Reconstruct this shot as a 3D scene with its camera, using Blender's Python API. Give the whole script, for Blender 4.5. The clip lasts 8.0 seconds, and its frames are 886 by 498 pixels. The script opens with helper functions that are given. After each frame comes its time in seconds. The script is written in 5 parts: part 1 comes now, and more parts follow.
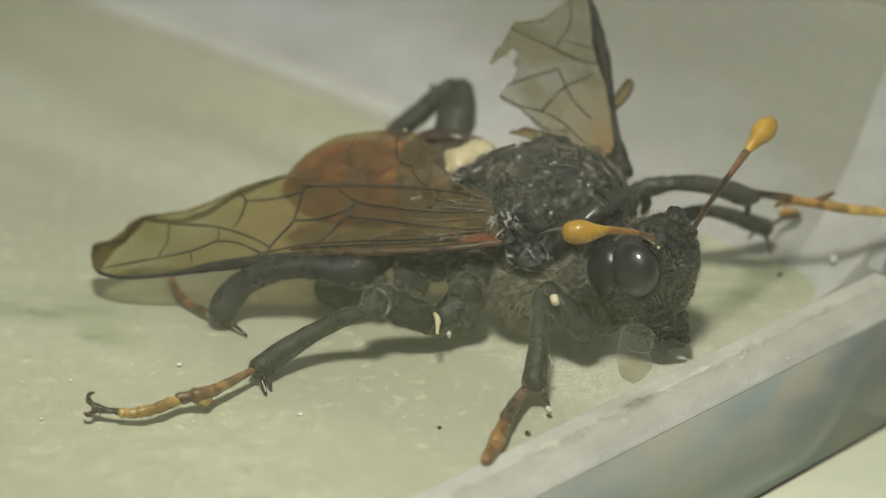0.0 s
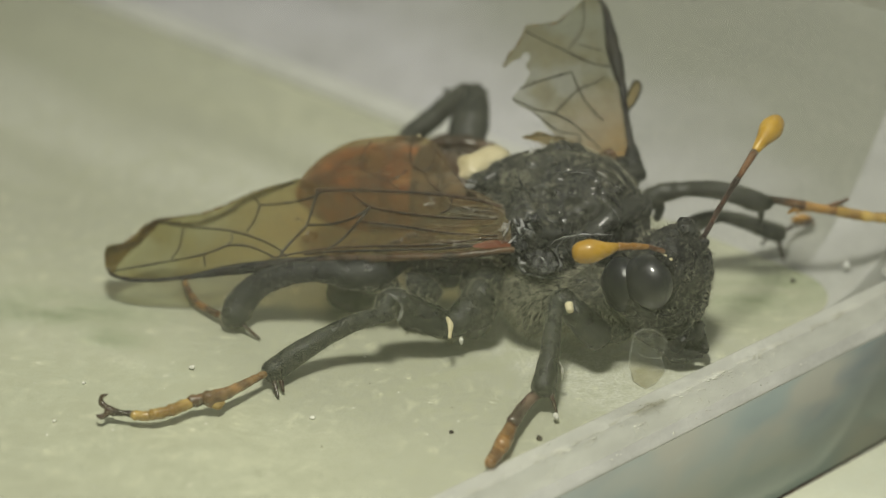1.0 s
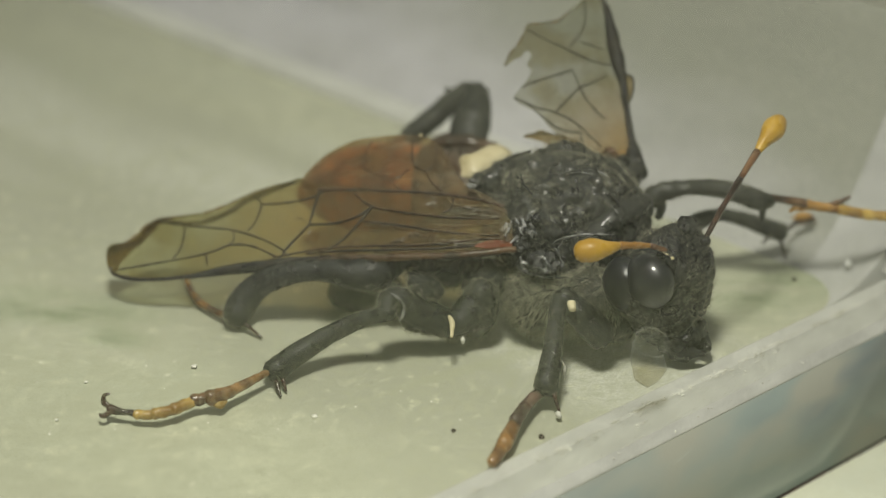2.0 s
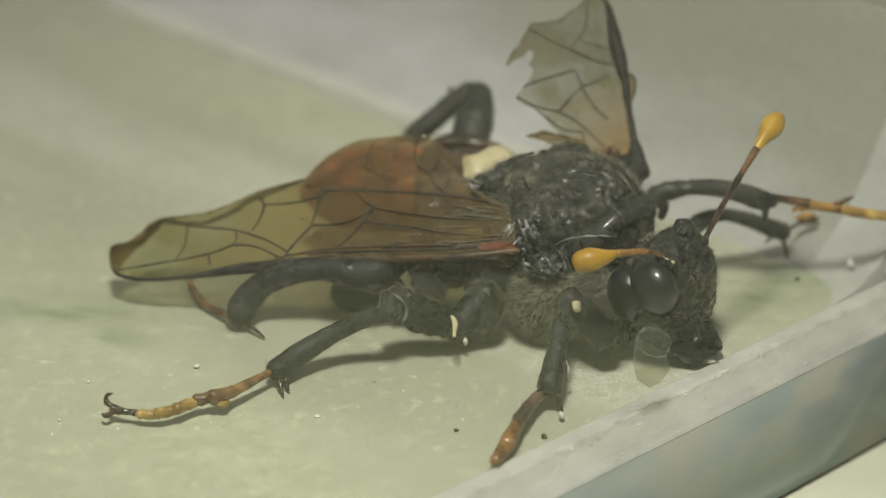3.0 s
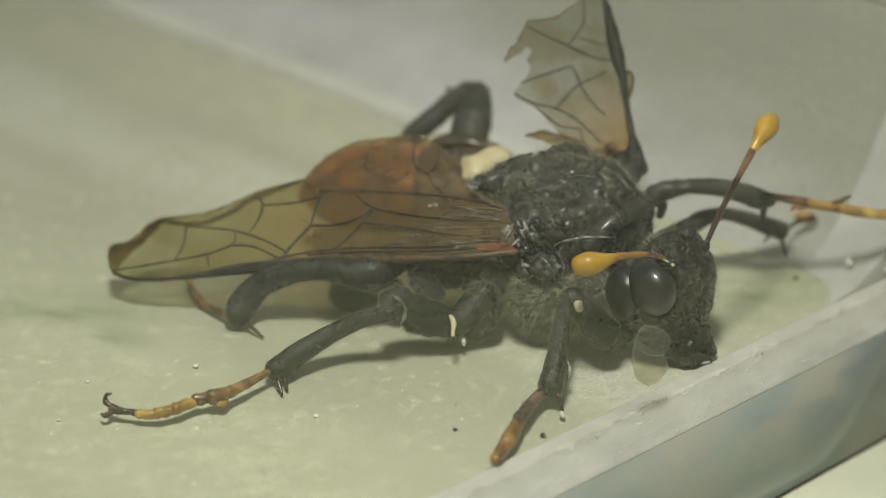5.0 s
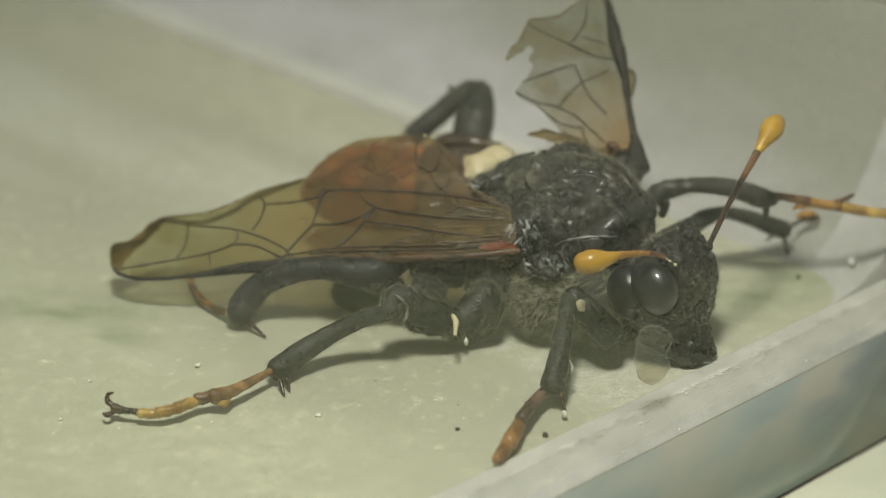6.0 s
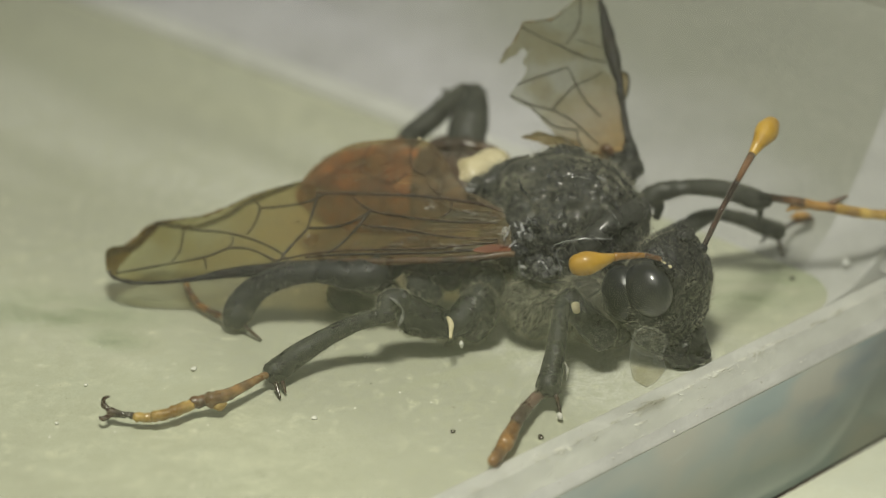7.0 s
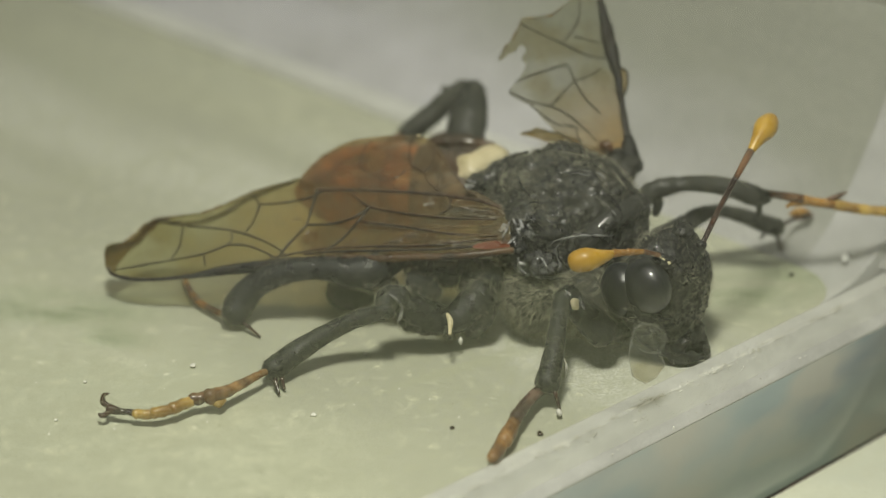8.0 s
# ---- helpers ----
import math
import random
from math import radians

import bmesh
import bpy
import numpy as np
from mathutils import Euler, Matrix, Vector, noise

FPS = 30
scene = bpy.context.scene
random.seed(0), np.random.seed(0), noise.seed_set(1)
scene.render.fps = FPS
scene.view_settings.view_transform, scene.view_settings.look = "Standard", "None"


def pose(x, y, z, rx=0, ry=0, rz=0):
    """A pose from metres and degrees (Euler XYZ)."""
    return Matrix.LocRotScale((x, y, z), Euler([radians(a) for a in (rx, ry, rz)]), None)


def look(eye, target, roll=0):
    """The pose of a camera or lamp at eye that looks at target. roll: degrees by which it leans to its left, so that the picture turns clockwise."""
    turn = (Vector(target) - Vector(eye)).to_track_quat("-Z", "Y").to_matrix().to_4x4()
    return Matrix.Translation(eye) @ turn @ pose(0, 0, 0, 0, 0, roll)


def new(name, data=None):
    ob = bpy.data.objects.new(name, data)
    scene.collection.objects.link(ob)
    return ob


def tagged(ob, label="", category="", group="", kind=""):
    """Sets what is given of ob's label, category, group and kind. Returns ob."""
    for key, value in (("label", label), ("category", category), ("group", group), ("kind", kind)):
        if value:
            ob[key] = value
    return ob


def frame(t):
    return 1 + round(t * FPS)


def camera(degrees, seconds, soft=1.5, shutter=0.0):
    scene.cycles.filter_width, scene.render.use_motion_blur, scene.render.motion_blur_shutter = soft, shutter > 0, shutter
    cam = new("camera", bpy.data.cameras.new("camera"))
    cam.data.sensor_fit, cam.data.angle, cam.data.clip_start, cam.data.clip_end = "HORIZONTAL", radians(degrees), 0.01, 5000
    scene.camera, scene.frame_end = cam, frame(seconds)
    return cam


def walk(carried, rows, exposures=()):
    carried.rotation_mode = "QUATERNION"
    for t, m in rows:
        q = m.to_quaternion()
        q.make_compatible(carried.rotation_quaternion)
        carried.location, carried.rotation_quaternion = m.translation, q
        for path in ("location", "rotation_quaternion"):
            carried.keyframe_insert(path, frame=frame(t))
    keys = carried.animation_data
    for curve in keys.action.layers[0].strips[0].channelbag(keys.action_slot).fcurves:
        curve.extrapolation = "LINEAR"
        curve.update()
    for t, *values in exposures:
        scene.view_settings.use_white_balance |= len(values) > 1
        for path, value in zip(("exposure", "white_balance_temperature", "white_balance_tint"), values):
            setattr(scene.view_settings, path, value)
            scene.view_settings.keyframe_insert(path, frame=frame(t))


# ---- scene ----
from mathutils.geometry import delaunay_2d_cdt

MM = 0.001

# ---- camera and its walk ----
cam = camera(24, 8.0, soft=0.6)
EYE = (0.00000, -0.10336, 0.05041)
PATH = [
    (0, look((0.000000, -0.103045, 0.050259), (0.000724, 0.000211, -0.000369), 0.27)),
    (0.5, look((0.000000, -0.103152, 0.050311), (0.000406, 0.000112, -0.000300), 0.37)),
    (1, look((0.000000, -0.103121, 0.050295), (0.000013, 0.000240, -0.000118), 0.41)),
    (1.5, look((0.000000, -0.103207, 0.050338), (0.000003, 0.000134, -0.000116), 0.33)),
    (3, look((0.000000, -0.103208, 0.050338), (-0.000233, 0.000120, -0.000143), 0.28)),
    (3.5, look((0.000000, -0.103159, 0.050314), (-0.000217, 0.000177, -0.000151), 0.28)),
    (4, look((0.000000, -0.103290, 0.050378), (-0.000141, 0.000067, -0.000044), 0.19)),
    (4.5, look((0.000000, -0.103324, 0.050394), (-0.000109, 0.000015, -0.000065), 0.21)),
    (6, look((0.000000, -0.103177, 0.050323), (-0.000277, 0.000116, -0.000232), 0.17)),
    (6.5, look((0.000000, -0.103341, 0.050403), (-0.000067, -0.000010, -0.000072), 0.09)),
    (7, look((0.000000, -0.103361, 0.050413), (0.000000, 0.000000, 0.000000), 0.00)),
    (7.5, look((0.000000, -0.103332, 0.050398), (0.000077, -0.000010, -0.000095), -0.08)),
    (8, look((0.000000, -0.103362, 0.050413), (0.000050, -0.000083, -0.000169), -0.03)),
]
walk(cam, PATH)
cam.data.dof.use_dof = True
cam.data.dof.focus_distance = 0.1005
cam.data.dof.aperture_fstop = 32.0

# ---- light: one small lamp beside the camera, dim room around ----
world = bpy.data.worlds.new("room")
scene.world = world
world.use_nodes = True
world.node_tree.nodes["Background"].inputs["Color"].default_value = (0.95, 0.98, 0.88, 1)
world.node_tree.nodes["Background"].inputs["Strength"].default_value = 0.12

lamp_data = bpy.data.lights.new("lamp", "AREA")
lamp_data.shape, lamp_data.size = "DISK", 0.020
lamp_data.energy, lamp_data.color = 0.105, (0.98, 0.97, 0.82)
lamp = new("lamp", lamp_data)
lamp.matrix_world = look((-0.005, -0.050, 0.100), (0.002, -0.006, 0.0))


# ---- plan of the box, in millimetres: its floor corner and the directions of two walls ----
CORNER = Vector((21.55, -5.12))
ALONG_A = Vector((math.cos(radians(135.7)), math.sin(radians(135.7))))
ALONG_B = Vector((math.cos(radians(221.8)), math.sin(radians(221.8))))

# ---- materials ----
class Nodes:
    """Short calls for building a node material."""

    def __init__(self, name):
        self.mat = bpy.data.materials.new(name)
        self.mat.use_nodes = True
        self.tree = self.mat.node_tree
        self.tree.nodes.clear()
        self.out = self.tree.nodes.new("ShaderNodeOutputMaterial")
        self.geo = self.tree.nodes.new("ShaderNodeTexCoord")

    def add(self, kind, **values):
        node = self.tree.nodes.new(kind)
        for key, value in values.items():
            node.inputs[key.replace("_", " ")].default_value = value
        return node

    def link(self, a, b):
        self.tree.links.new(a, b)

    def noise(self, scale, detail=4.0, rough=0.55, stretch=None):
        n = self.add("ShaderNodeTexNoise", Scale=scale, Detail=detail, Roughness=rough)
        if stretch:
            m = self.add("ShaderNodeMapping")
            m.inputs["Scale"].default_value = stretch
            self.link(self.geo.outputs["Object"], m.inputs["Vector"])
            self.link(m.outputs["Vector"], n.inputs["Vector"])
        else:
            self.link(self.geo.outputs["Object"], n.inputs["Vector"])
        return n.outputs["Fac"]

    def ramp(self, fac, stops):
        r = self.tree.nodes.new("ShaderNodeValToRGB")
        while len(r.color_ramp.elements) < len(stops):
            r.color_ramp.elements.new(0.5)
        for e, (p, c) in zip(r.color_ramp.elements, stops):
            e.position = p
            e.color = (*c, 1) if len(c) == 3 else c
        self.link(fac, r.inputs["Fac"])
        return r.outputs["Color"]

    def mix(self, fac, a, b, how="MIX"):
        m = self.tree.nodes.new("ShaderNodeMix")
        m.data_type, m.blend_type = "RGBA", how
        for sock, value in ((m.inputs[0], fac), (m.inputs[6], a), (m.inputs[7], b)):
            if isinstance(value, bpy.types.NodeSocket):
                self.link(value, sock)
            elif isinstance(value, (int, float)):
                sock.default_value = value
            else:
                sock.default_value = (*value, 1)
        return m.outputs[2]

    def bump(self, height, distance, strength=1.0):
        b = self.add("ShaderNodeBump", Strength=strength, Distance=distance)
        self.link(height, b.inputs["Height"])
        return b.outputs["Normal"]

    def principled(self, color, rough=0.5, normal=None, **values):
        p = self.add("ShaderNodeBsdfPrincipled", **values)
        if isinstance(color, bpy.types.NodeSocket):
            self.link(color, p.inputs["Base Color"])
        else:
            p.inputs["Base Color"].default_value = (*color, 1)
        if isinstance(rough, bpy.types.NodeSocket):
            self.link(rough, p.inputs["Roughness"])
        else:
            p.inputs["Roughness"].default_value = rough
        if normal is not None:
            self.link(normal, p.inputs["Normal"])
        return p.outputs["BSDF"]

    def clear(self, color=(1, 1, 1)):
        t = self.tree.nodes.new("ShaderNodeBsdfTransparent")
        t.inputs["Color"].default_value = (*color, 1)
        return t.outputs["BSDF"]

    def blend(self, fac, a, b):
        m = self.tree.nodes.new("ShaderNodeMixShader")
        if isinstance(fac, bpy.types.NodeSocket):
            self.link(fac, m.inputs[0])
        else:
            m.inputs[0].default_value = fac
        self.link(a, m.inputs[1])
        self.link(b, m.inputs[2])
        return m.outputs[0]

    def done(self, shader):
        self.link(shader, self.out.inputs["Surface"])
        return self.mat


def chitin(name, dark, light, rough, bump=0.04, scale=900.0, coat=0.0, dust=0.5, even=False):
    """Insect cuticle: two tones in blotches, dusty grains, fine pits."""
    n = Nodes(name)
    coarse = n.noise(scale * 0.5, 4, 0.6)
    fine = n.noise(scale * 4.5, 5, 0.7)
    grain = n.noise(scale * 9.0, 3, 0.7)
    col = n.mix(n.ramp(coarse, [(0.4, (0, 0, 0)), (0.62, (1, 1, 1))]), dark, light)
    col = n.mix(n.ramp(grain, [(0.56, (0, 0, 0)), (0.7, (dust,) * 3)]), col, tuple(min(1, c * 1.3 + 0.006) for c in light))
    r = n.ramp(n.noise(scale * 1.4, 3, 0.6), [(0.42, (rough * 0.6,) * 3), (0.58, (min(1, rough * 2.2),) * 3)])
    if even:
        r = rough
    return n.done(n.principled(col, r, n.bump(fine, bump * 0.6 * MM, 1.0), Coat_Weight=coat, Coat_Roughness=0.13 if even else 0.12))


def film_material(name, tint, body, fac, rough=0.25, patch=None, root=None, reach=(0.004, 0.013)):
    """A thin clear membrane: tinted see-through with a little body of its own, browner towards the wing's root."""
    n = Nodes(name)
    broad = n.noise(420, 3)
    fine = n.noise(3600, 4)
    base = n.mix(n.ramp(broad, [(0.36, (0, 0, 0)), (0.66, (1, 1, 1))]), body, patch or body)
    amount = n.ramp(broad, [(0.3, (fac * 0.8,) * 3), (0.7, (min(1, fac * 1.25),) * 3)])
    through_tint = n.tree.nodes.new("ShaderNodeBsdfTransparent")
    shade = n.mix(n.ramp(n.noise(520, 3, 0.5), [(0.4, (0, 0, 0)), (0.6, (1, 1, 1))]), tint, tuple(c * k for c, k in zip(tint, (0.78, 0.72, 0.55))))
    n.link(shade, through_tint.inputs["Color"])
    if root:
        length = n.tree.nodes.new("ShaderNodeVectorMath")
        length.operation = "LENGTH"
        n.link(n.geo.outputs["Object"], length.inputs[0])
        near = n.add("ShaderNodeMapRange", From_Min=reach[0], From_Max=reach[1], To_Min=1.0, To_Max=0.0)
        n.link(length.outputs["Value"], near.inputs["Value"])
        base = n.mix(near.outputs["Result"], base, root)
        amount = n.mix(near.outputs["Result"], amount, (min(1, fac * 1.7),) * 3)
        n.link(n.mix(near.outputs["Result"], shade, tuple(c * r for c, r in zip(tint, (0.92, 0.76, 0.52)))), through_tint.inputs["Color"])
    base = n.mix(n.ramp(fine, [(0.5, (0, 0, 0)), (0.8, (0.5, 0.5, 0.5))]), base, tuple(c * 0.5 for c in body))
    crease = n.noise(900, 3, 0.55, (0.4, 1.3, 1.0))
    base = n.mix(n.ramp(crease, [(0.5, (0, 0, 0)), (0.72, (0.6, 0.6, 0.6))]), base, tuple(min(1, c * 1.5) for c in body))
    scuff = n.noise(800, 4, 0.7, (0.5, 1.5, 1.0))
    base = n.mix(n.ramp(scuff, [(0.64, (0, 0, 0)), (0.72, (0.7, 0.7, 0.7))]), base, (0.42, 0.40, 0.32))
    ribs = n.noise(2400, 4, 0.65, (0.35, 1.6, 1.0))
    base = n.mix(n.ramp(ribs, [(0.40, (0.55, 0.55, 0.55)), (0.58, (0, 0, 0))]), base, tuple(c * 0.45 for c in body))
    solid = n.principled(base, rough, n.bump(n.mix(0.35, crease, ribs), 0.16 * MM, 1.0))
    return n.done(n.blend(amount, through_tint.outputs["BSDF"], solid))


def wrinkle_material():
    """Silvery crinkles with gaps between them."""
    n = Nodes("silvery_wrinkled_film")
    torn = n.noise(1900, 5, 0.7, (0.6, 1.4, 1.0))
    share = n.ramp(torn, [(0.46, (0.05, 0.05, 0.05)), (0.62, (0.75, 0.75, 0.75))])
    tone = n.mix(n.noise(3200, 3), (0.16, 0.13, 0.09), (0.60, 0.57, 0.50))
    return n.done(n.blend(share, n.clear((0.86, 0.82, 0.72)), n.principled(tone, 0.14, n.bump(torn, 0.3 * MM, 1.0))))


def plastic(name, color, haze, rough=0.2, streak=0.5, spread=0.0, tint=(1, 1, 1), scale=90, film=None):
    """Clear moulded plastic, scuffed: see-through with a milky share that varies in smears.
    film: (direction, low, high, extra) adds a dried film below a slanting line; extra 0 changes colour only."""
    n = Nodes(name)
    smear = n.noise(scale, 5, 0.6, (1, 1, 2.6))
    scuff = n.noise(2600, 4, 0.7, (1, 0.25, 1))
    tone = n.mix(n.ramp(smear, [(0.35, (0, 0, 0)), (0.65, (1, 1, 1))]), tuple(c * 0.82 for c in color), color)
    solid = n.principled(tone, rough, n.bump(n.mix(0.5, smear, scuff), 0.25 * MM, 0.4))
    base = solid.node
    if spread:
        glow = n.tree.nodes.new("ShaderNodeBsdfTranslucent")
        glow.inputs["Color"].default_value = (*color, 1)
        solid = n.blend(spread, solid, glow.outputs["BSDF"])
    amount = n.mix(0.5, n.ramp(smear, [(0.25, (haze * (1 - streak),) * 3), (0.75, (min(1, haze * (1 + streak)),) * 3)]),
                   n.ramp(scuff, [(0.45, (haze * 0.9,) * 3), (0.8, (min(1, haze * 1.35),) * 3)]))
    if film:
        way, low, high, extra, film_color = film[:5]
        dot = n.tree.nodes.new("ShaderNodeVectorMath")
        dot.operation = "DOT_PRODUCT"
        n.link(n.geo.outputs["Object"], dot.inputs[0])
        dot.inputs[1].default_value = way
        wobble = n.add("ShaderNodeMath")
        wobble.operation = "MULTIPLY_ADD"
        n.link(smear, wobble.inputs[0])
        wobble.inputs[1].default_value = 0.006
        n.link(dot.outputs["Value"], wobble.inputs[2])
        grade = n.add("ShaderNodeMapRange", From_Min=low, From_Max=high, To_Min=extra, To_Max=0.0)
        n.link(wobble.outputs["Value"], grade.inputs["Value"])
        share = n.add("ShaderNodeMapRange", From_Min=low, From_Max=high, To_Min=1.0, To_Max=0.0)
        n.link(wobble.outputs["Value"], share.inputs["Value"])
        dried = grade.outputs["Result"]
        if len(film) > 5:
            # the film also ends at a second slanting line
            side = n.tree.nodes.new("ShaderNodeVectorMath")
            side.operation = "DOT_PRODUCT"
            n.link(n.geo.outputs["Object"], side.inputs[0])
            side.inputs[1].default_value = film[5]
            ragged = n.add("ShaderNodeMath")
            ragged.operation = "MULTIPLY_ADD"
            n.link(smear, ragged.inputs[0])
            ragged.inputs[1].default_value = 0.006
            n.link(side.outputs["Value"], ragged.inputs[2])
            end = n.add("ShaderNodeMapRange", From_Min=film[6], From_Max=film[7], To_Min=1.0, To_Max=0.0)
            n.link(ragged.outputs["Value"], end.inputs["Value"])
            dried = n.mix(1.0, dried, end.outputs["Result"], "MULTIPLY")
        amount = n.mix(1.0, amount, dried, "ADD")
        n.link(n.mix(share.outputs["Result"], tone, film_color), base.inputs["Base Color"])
    return n.done(n.blend(amount, n.clear(tint), solid))


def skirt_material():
    """Thick clear plastic; a blurred blue-grey and tan image of the room is painted into its colour."""
    n = Nodes("painted_room_plastic")
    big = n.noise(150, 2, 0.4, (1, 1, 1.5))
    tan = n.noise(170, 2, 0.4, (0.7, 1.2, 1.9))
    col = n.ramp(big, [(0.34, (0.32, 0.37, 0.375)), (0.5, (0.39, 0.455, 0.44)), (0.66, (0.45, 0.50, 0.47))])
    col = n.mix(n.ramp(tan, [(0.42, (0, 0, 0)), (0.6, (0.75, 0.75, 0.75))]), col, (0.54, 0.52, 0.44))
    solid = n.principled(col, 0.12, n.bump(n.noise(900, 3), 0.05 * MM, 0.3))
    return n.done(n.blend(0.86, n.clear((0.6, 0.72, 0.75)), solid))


def paper_material(name, base, stain, speck, stains=(), worn=1.0):
    """Pale stained floor: clouds, blotches, crumb-sized grain and a few green stains."""
    n = Nodes(name)
    cloud = n.noise(55, 5, 0.6)
    mottle = n.noise(520, 6, 0.68)
    grain = n.noise(4200, 4, 0.75)
    spots = n.noise(1700, 2, 0.5)
    scratch = n.noise(900, 3, 0.6, (0.15, 2.2, 1))
    col = n.mix(n.ramp(cloud, [(0.38, (0, 0, 0)), (0.62, (1, 1, 1))]), base, tuple(c * k for c, k in zip(base, (0.78, 0.81, 0.86))))
    col = n.mix(n.ramp(mottle, [(0.45, (0, 0, 0)), (0.6, (0.9 * worn,) * 3)]), col, tuple(c * 0.70 for c in base))
    # worn bands and fine creases along the box; haze and reflections painted into the bands
    for angle, size, stretch, low, high, amount, tone in ((135.7, 60, 0.22, 0.42, 0.60, 0.95, (0.62, 0.62, 0.70)), (135.7, 95, 0.16, 0.52, 0.66, 0.8, (1.18, 1.18, 1.48)),
                                                          (221.8, 170, 0.12, 0.60, 0.68, 0.35, (0.80, 0.81, 0.76)), (30.0, 420, 0.05, 0.66, 0.70, 0.45, (0.72, 0.74, 0.66))):
        m = n.add("ShaderNodeMapping")
        m.inputs["Rotation"].default_value = (0, 0, radians(-angle))
        band = n.add("ShaderNodeTexNoise", Scale=size, Detail=3.0, Roughness=0.5)
        squeeze = n.add("ShaderNodeMapping")
        squeeze.inputs["Scale"].default_value = (stretch, 1, 1)
        n.link(n.geo.outputs["Object"], m.inputs["Vector"])
        n.link(m.outputs["Vector"], squeeze.inputs["Vector"])
        n.link(squeeze.outputs["Vector"], band.inputs["Vector"])
        col = n.mix(n.ramp(band.outputs["Fac"], [(low, (0, 0, 0)), (high, (amount * worn,) * 3)]), col, tuple(min(1, c * k) for c, k in zip(base, tone)))
    smudge = n.noise(1250, 5, 0.7)
    col = n.mix(n.ramp(smudge, [(0.36, (0.85 * worn,) * 3), (0.50, (0, 0, 0))]), col, tuple(c * 0.74 for c in base))
    col = n.mix(n.ramp(smudge, [(0.54, (0, 0, 0)), (0.68, (0.8 * worn,) * 3)]), col, tuple(min(1, c * 1.22) for c in base))
    blot = n.noise(330, 5, 0.7, (0.5, 1.6, 1))
    for (x, y), (rx, ry), turn in stains:
        m = n.add("ShaderNodeMapping")
        m.vector_type = "TEXTURE"
        m.inputs["Location"].default_value = (x * MM, y * MM, 0)
        m.inputs["Rotation"].default_value = (0, 0, radians(turn))
        m.inputs["Scale"].default_value = (rx * MM, ry * MM, 1)
        n.link(n.geo.outputs["Object"], m.inputs["Vector"])
        far = n.tree.nodes.new("ShaderNodeVectorMath")
        far.operation = "LENGTH"
        n.link(m.outputs["Vector"], far.inputs[0])
        near = n.add("ShaderNodeMapRange", From_Min=0.25, From_Max=1.0, To_Min=1.0, To_Max=0.0)
        n.link(far.outputs["Value"], near.inputs["Value"])
        mask = n.mix(1.0, near.outputs["Result"], n.ramp(blot, [(0.36, (0.1, 0.1, 0.1)), (0.62, (0.95, 0.95, 0.95))]), "MULTIPLY")
        col = n.mix(mask, col, stain)
    col = n.mix(n.ramp(grain, [(0.52, (0, 0, 0)), (0.68, (0.55, 0.55, 0.55))]), col, tuple(c * 0.76 for c in base))
    tiny = n.noise(9000, 2, 0.6)
    col = n.mix(n.ramp(tiny, [(0.42, (0.8 * worn,) * 3), (0.6, (0, 0, 0))]), col, tuple(c * 0.68 for c in base))
    col = n.mix(n.ramp(spots, [(0.70, (0, 0, 0)), (0.74, (0.6, 0.6, 0.6))]), col, speck)
    col = n.mix(n.ramp(scratch, [(0.66, (0, 0, 0)), (0.72, (0.4, 0.4, 0.4))]), col, tuple(c * 0.7 for c in base))
    return n.done(n.principled(col, 0.42, n.bump(mottle, 0.12 * MM, 0.6), Coat_Weight=0.6, Coat_Roughness=0.14))


BLACK = chitin("black_chitin", (0.004, 0.004, 0.0038), (0.030, 0.030, 0.025), 0.26, 0.16, 800, 0.22, 1.0)
FUZZY = chitin("fuzzy_chitin", (0.005, 0.005, 0.0045), (0.026, 0.026, 0.021), 0.28, 0.16, 800, 0.0, 1.0)
BLACK_GLOSS = chitin("polished_chitin", (0.004, 0.004, 0.005), (0.012, 0.012, 0.014), 0.15, 0.05, 900, 0.8, 0.3)
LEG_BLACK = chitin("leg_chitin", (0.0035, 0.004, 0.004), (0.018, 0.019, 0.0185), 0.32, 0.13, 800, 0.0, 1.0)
# lighter copy of leg_chitin; haze over the far legs is put into its colour
LEG_HAZED = chitin("hazed_leg_chitin", (0.022, 0.023, 0.019), (0.052, 0.053, 0.043), 0.75, 0.05, 900, 0.0, 0.6)
DOWNY = chitin("downy_chitin", (0.016, 0.0165, 0.012), (0.052, 0.053, 0.038), 0.8, 0.12, 900, 0.0, 1.0)
EYE_BLACK = chitin("eye_cuticle", (0.005, 0.0055, 0.008), (0.012, 0.013, 0.017), 0.45, 0.003, 1500, 0.9, 0.0, True)
CHEEK = chitin("bluish_cheek", (0.005, 0.0055, 0.008), (0.014, 0.015, 0.020), 0.36, 0.02, 700, 0.0, 0.2, True)
AMBER = chitin("amber_cuticle", (0.16, 0.072, 0.016), (0.48, 0.26, 0.06), 0.25, 0.06, 1900, 0.4, 0.5)
OLIVE = chitin("olive_cuticle", (0.26, 0.17, 0.05), (0.42, 0.30, 0.10), 0.5, 0.03, 1100)
YELLOW = chitin("yellow_cuticle", (0.22, 0.115, 0.02), (0.58, 0.39, 0.10), 0.25, 0.07, 1700, 0.4, 0.4)
BROWN = chitin("brown_cuticle", (0.055, 0.025, 0.011), (0.23, 0.115, 0.048), 0.25, 0.05, 1500, 0.4, 0.5)
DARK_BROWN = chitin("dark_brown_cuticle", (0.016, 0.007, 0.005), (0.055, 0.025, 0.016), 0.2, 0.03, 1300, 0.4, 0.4)
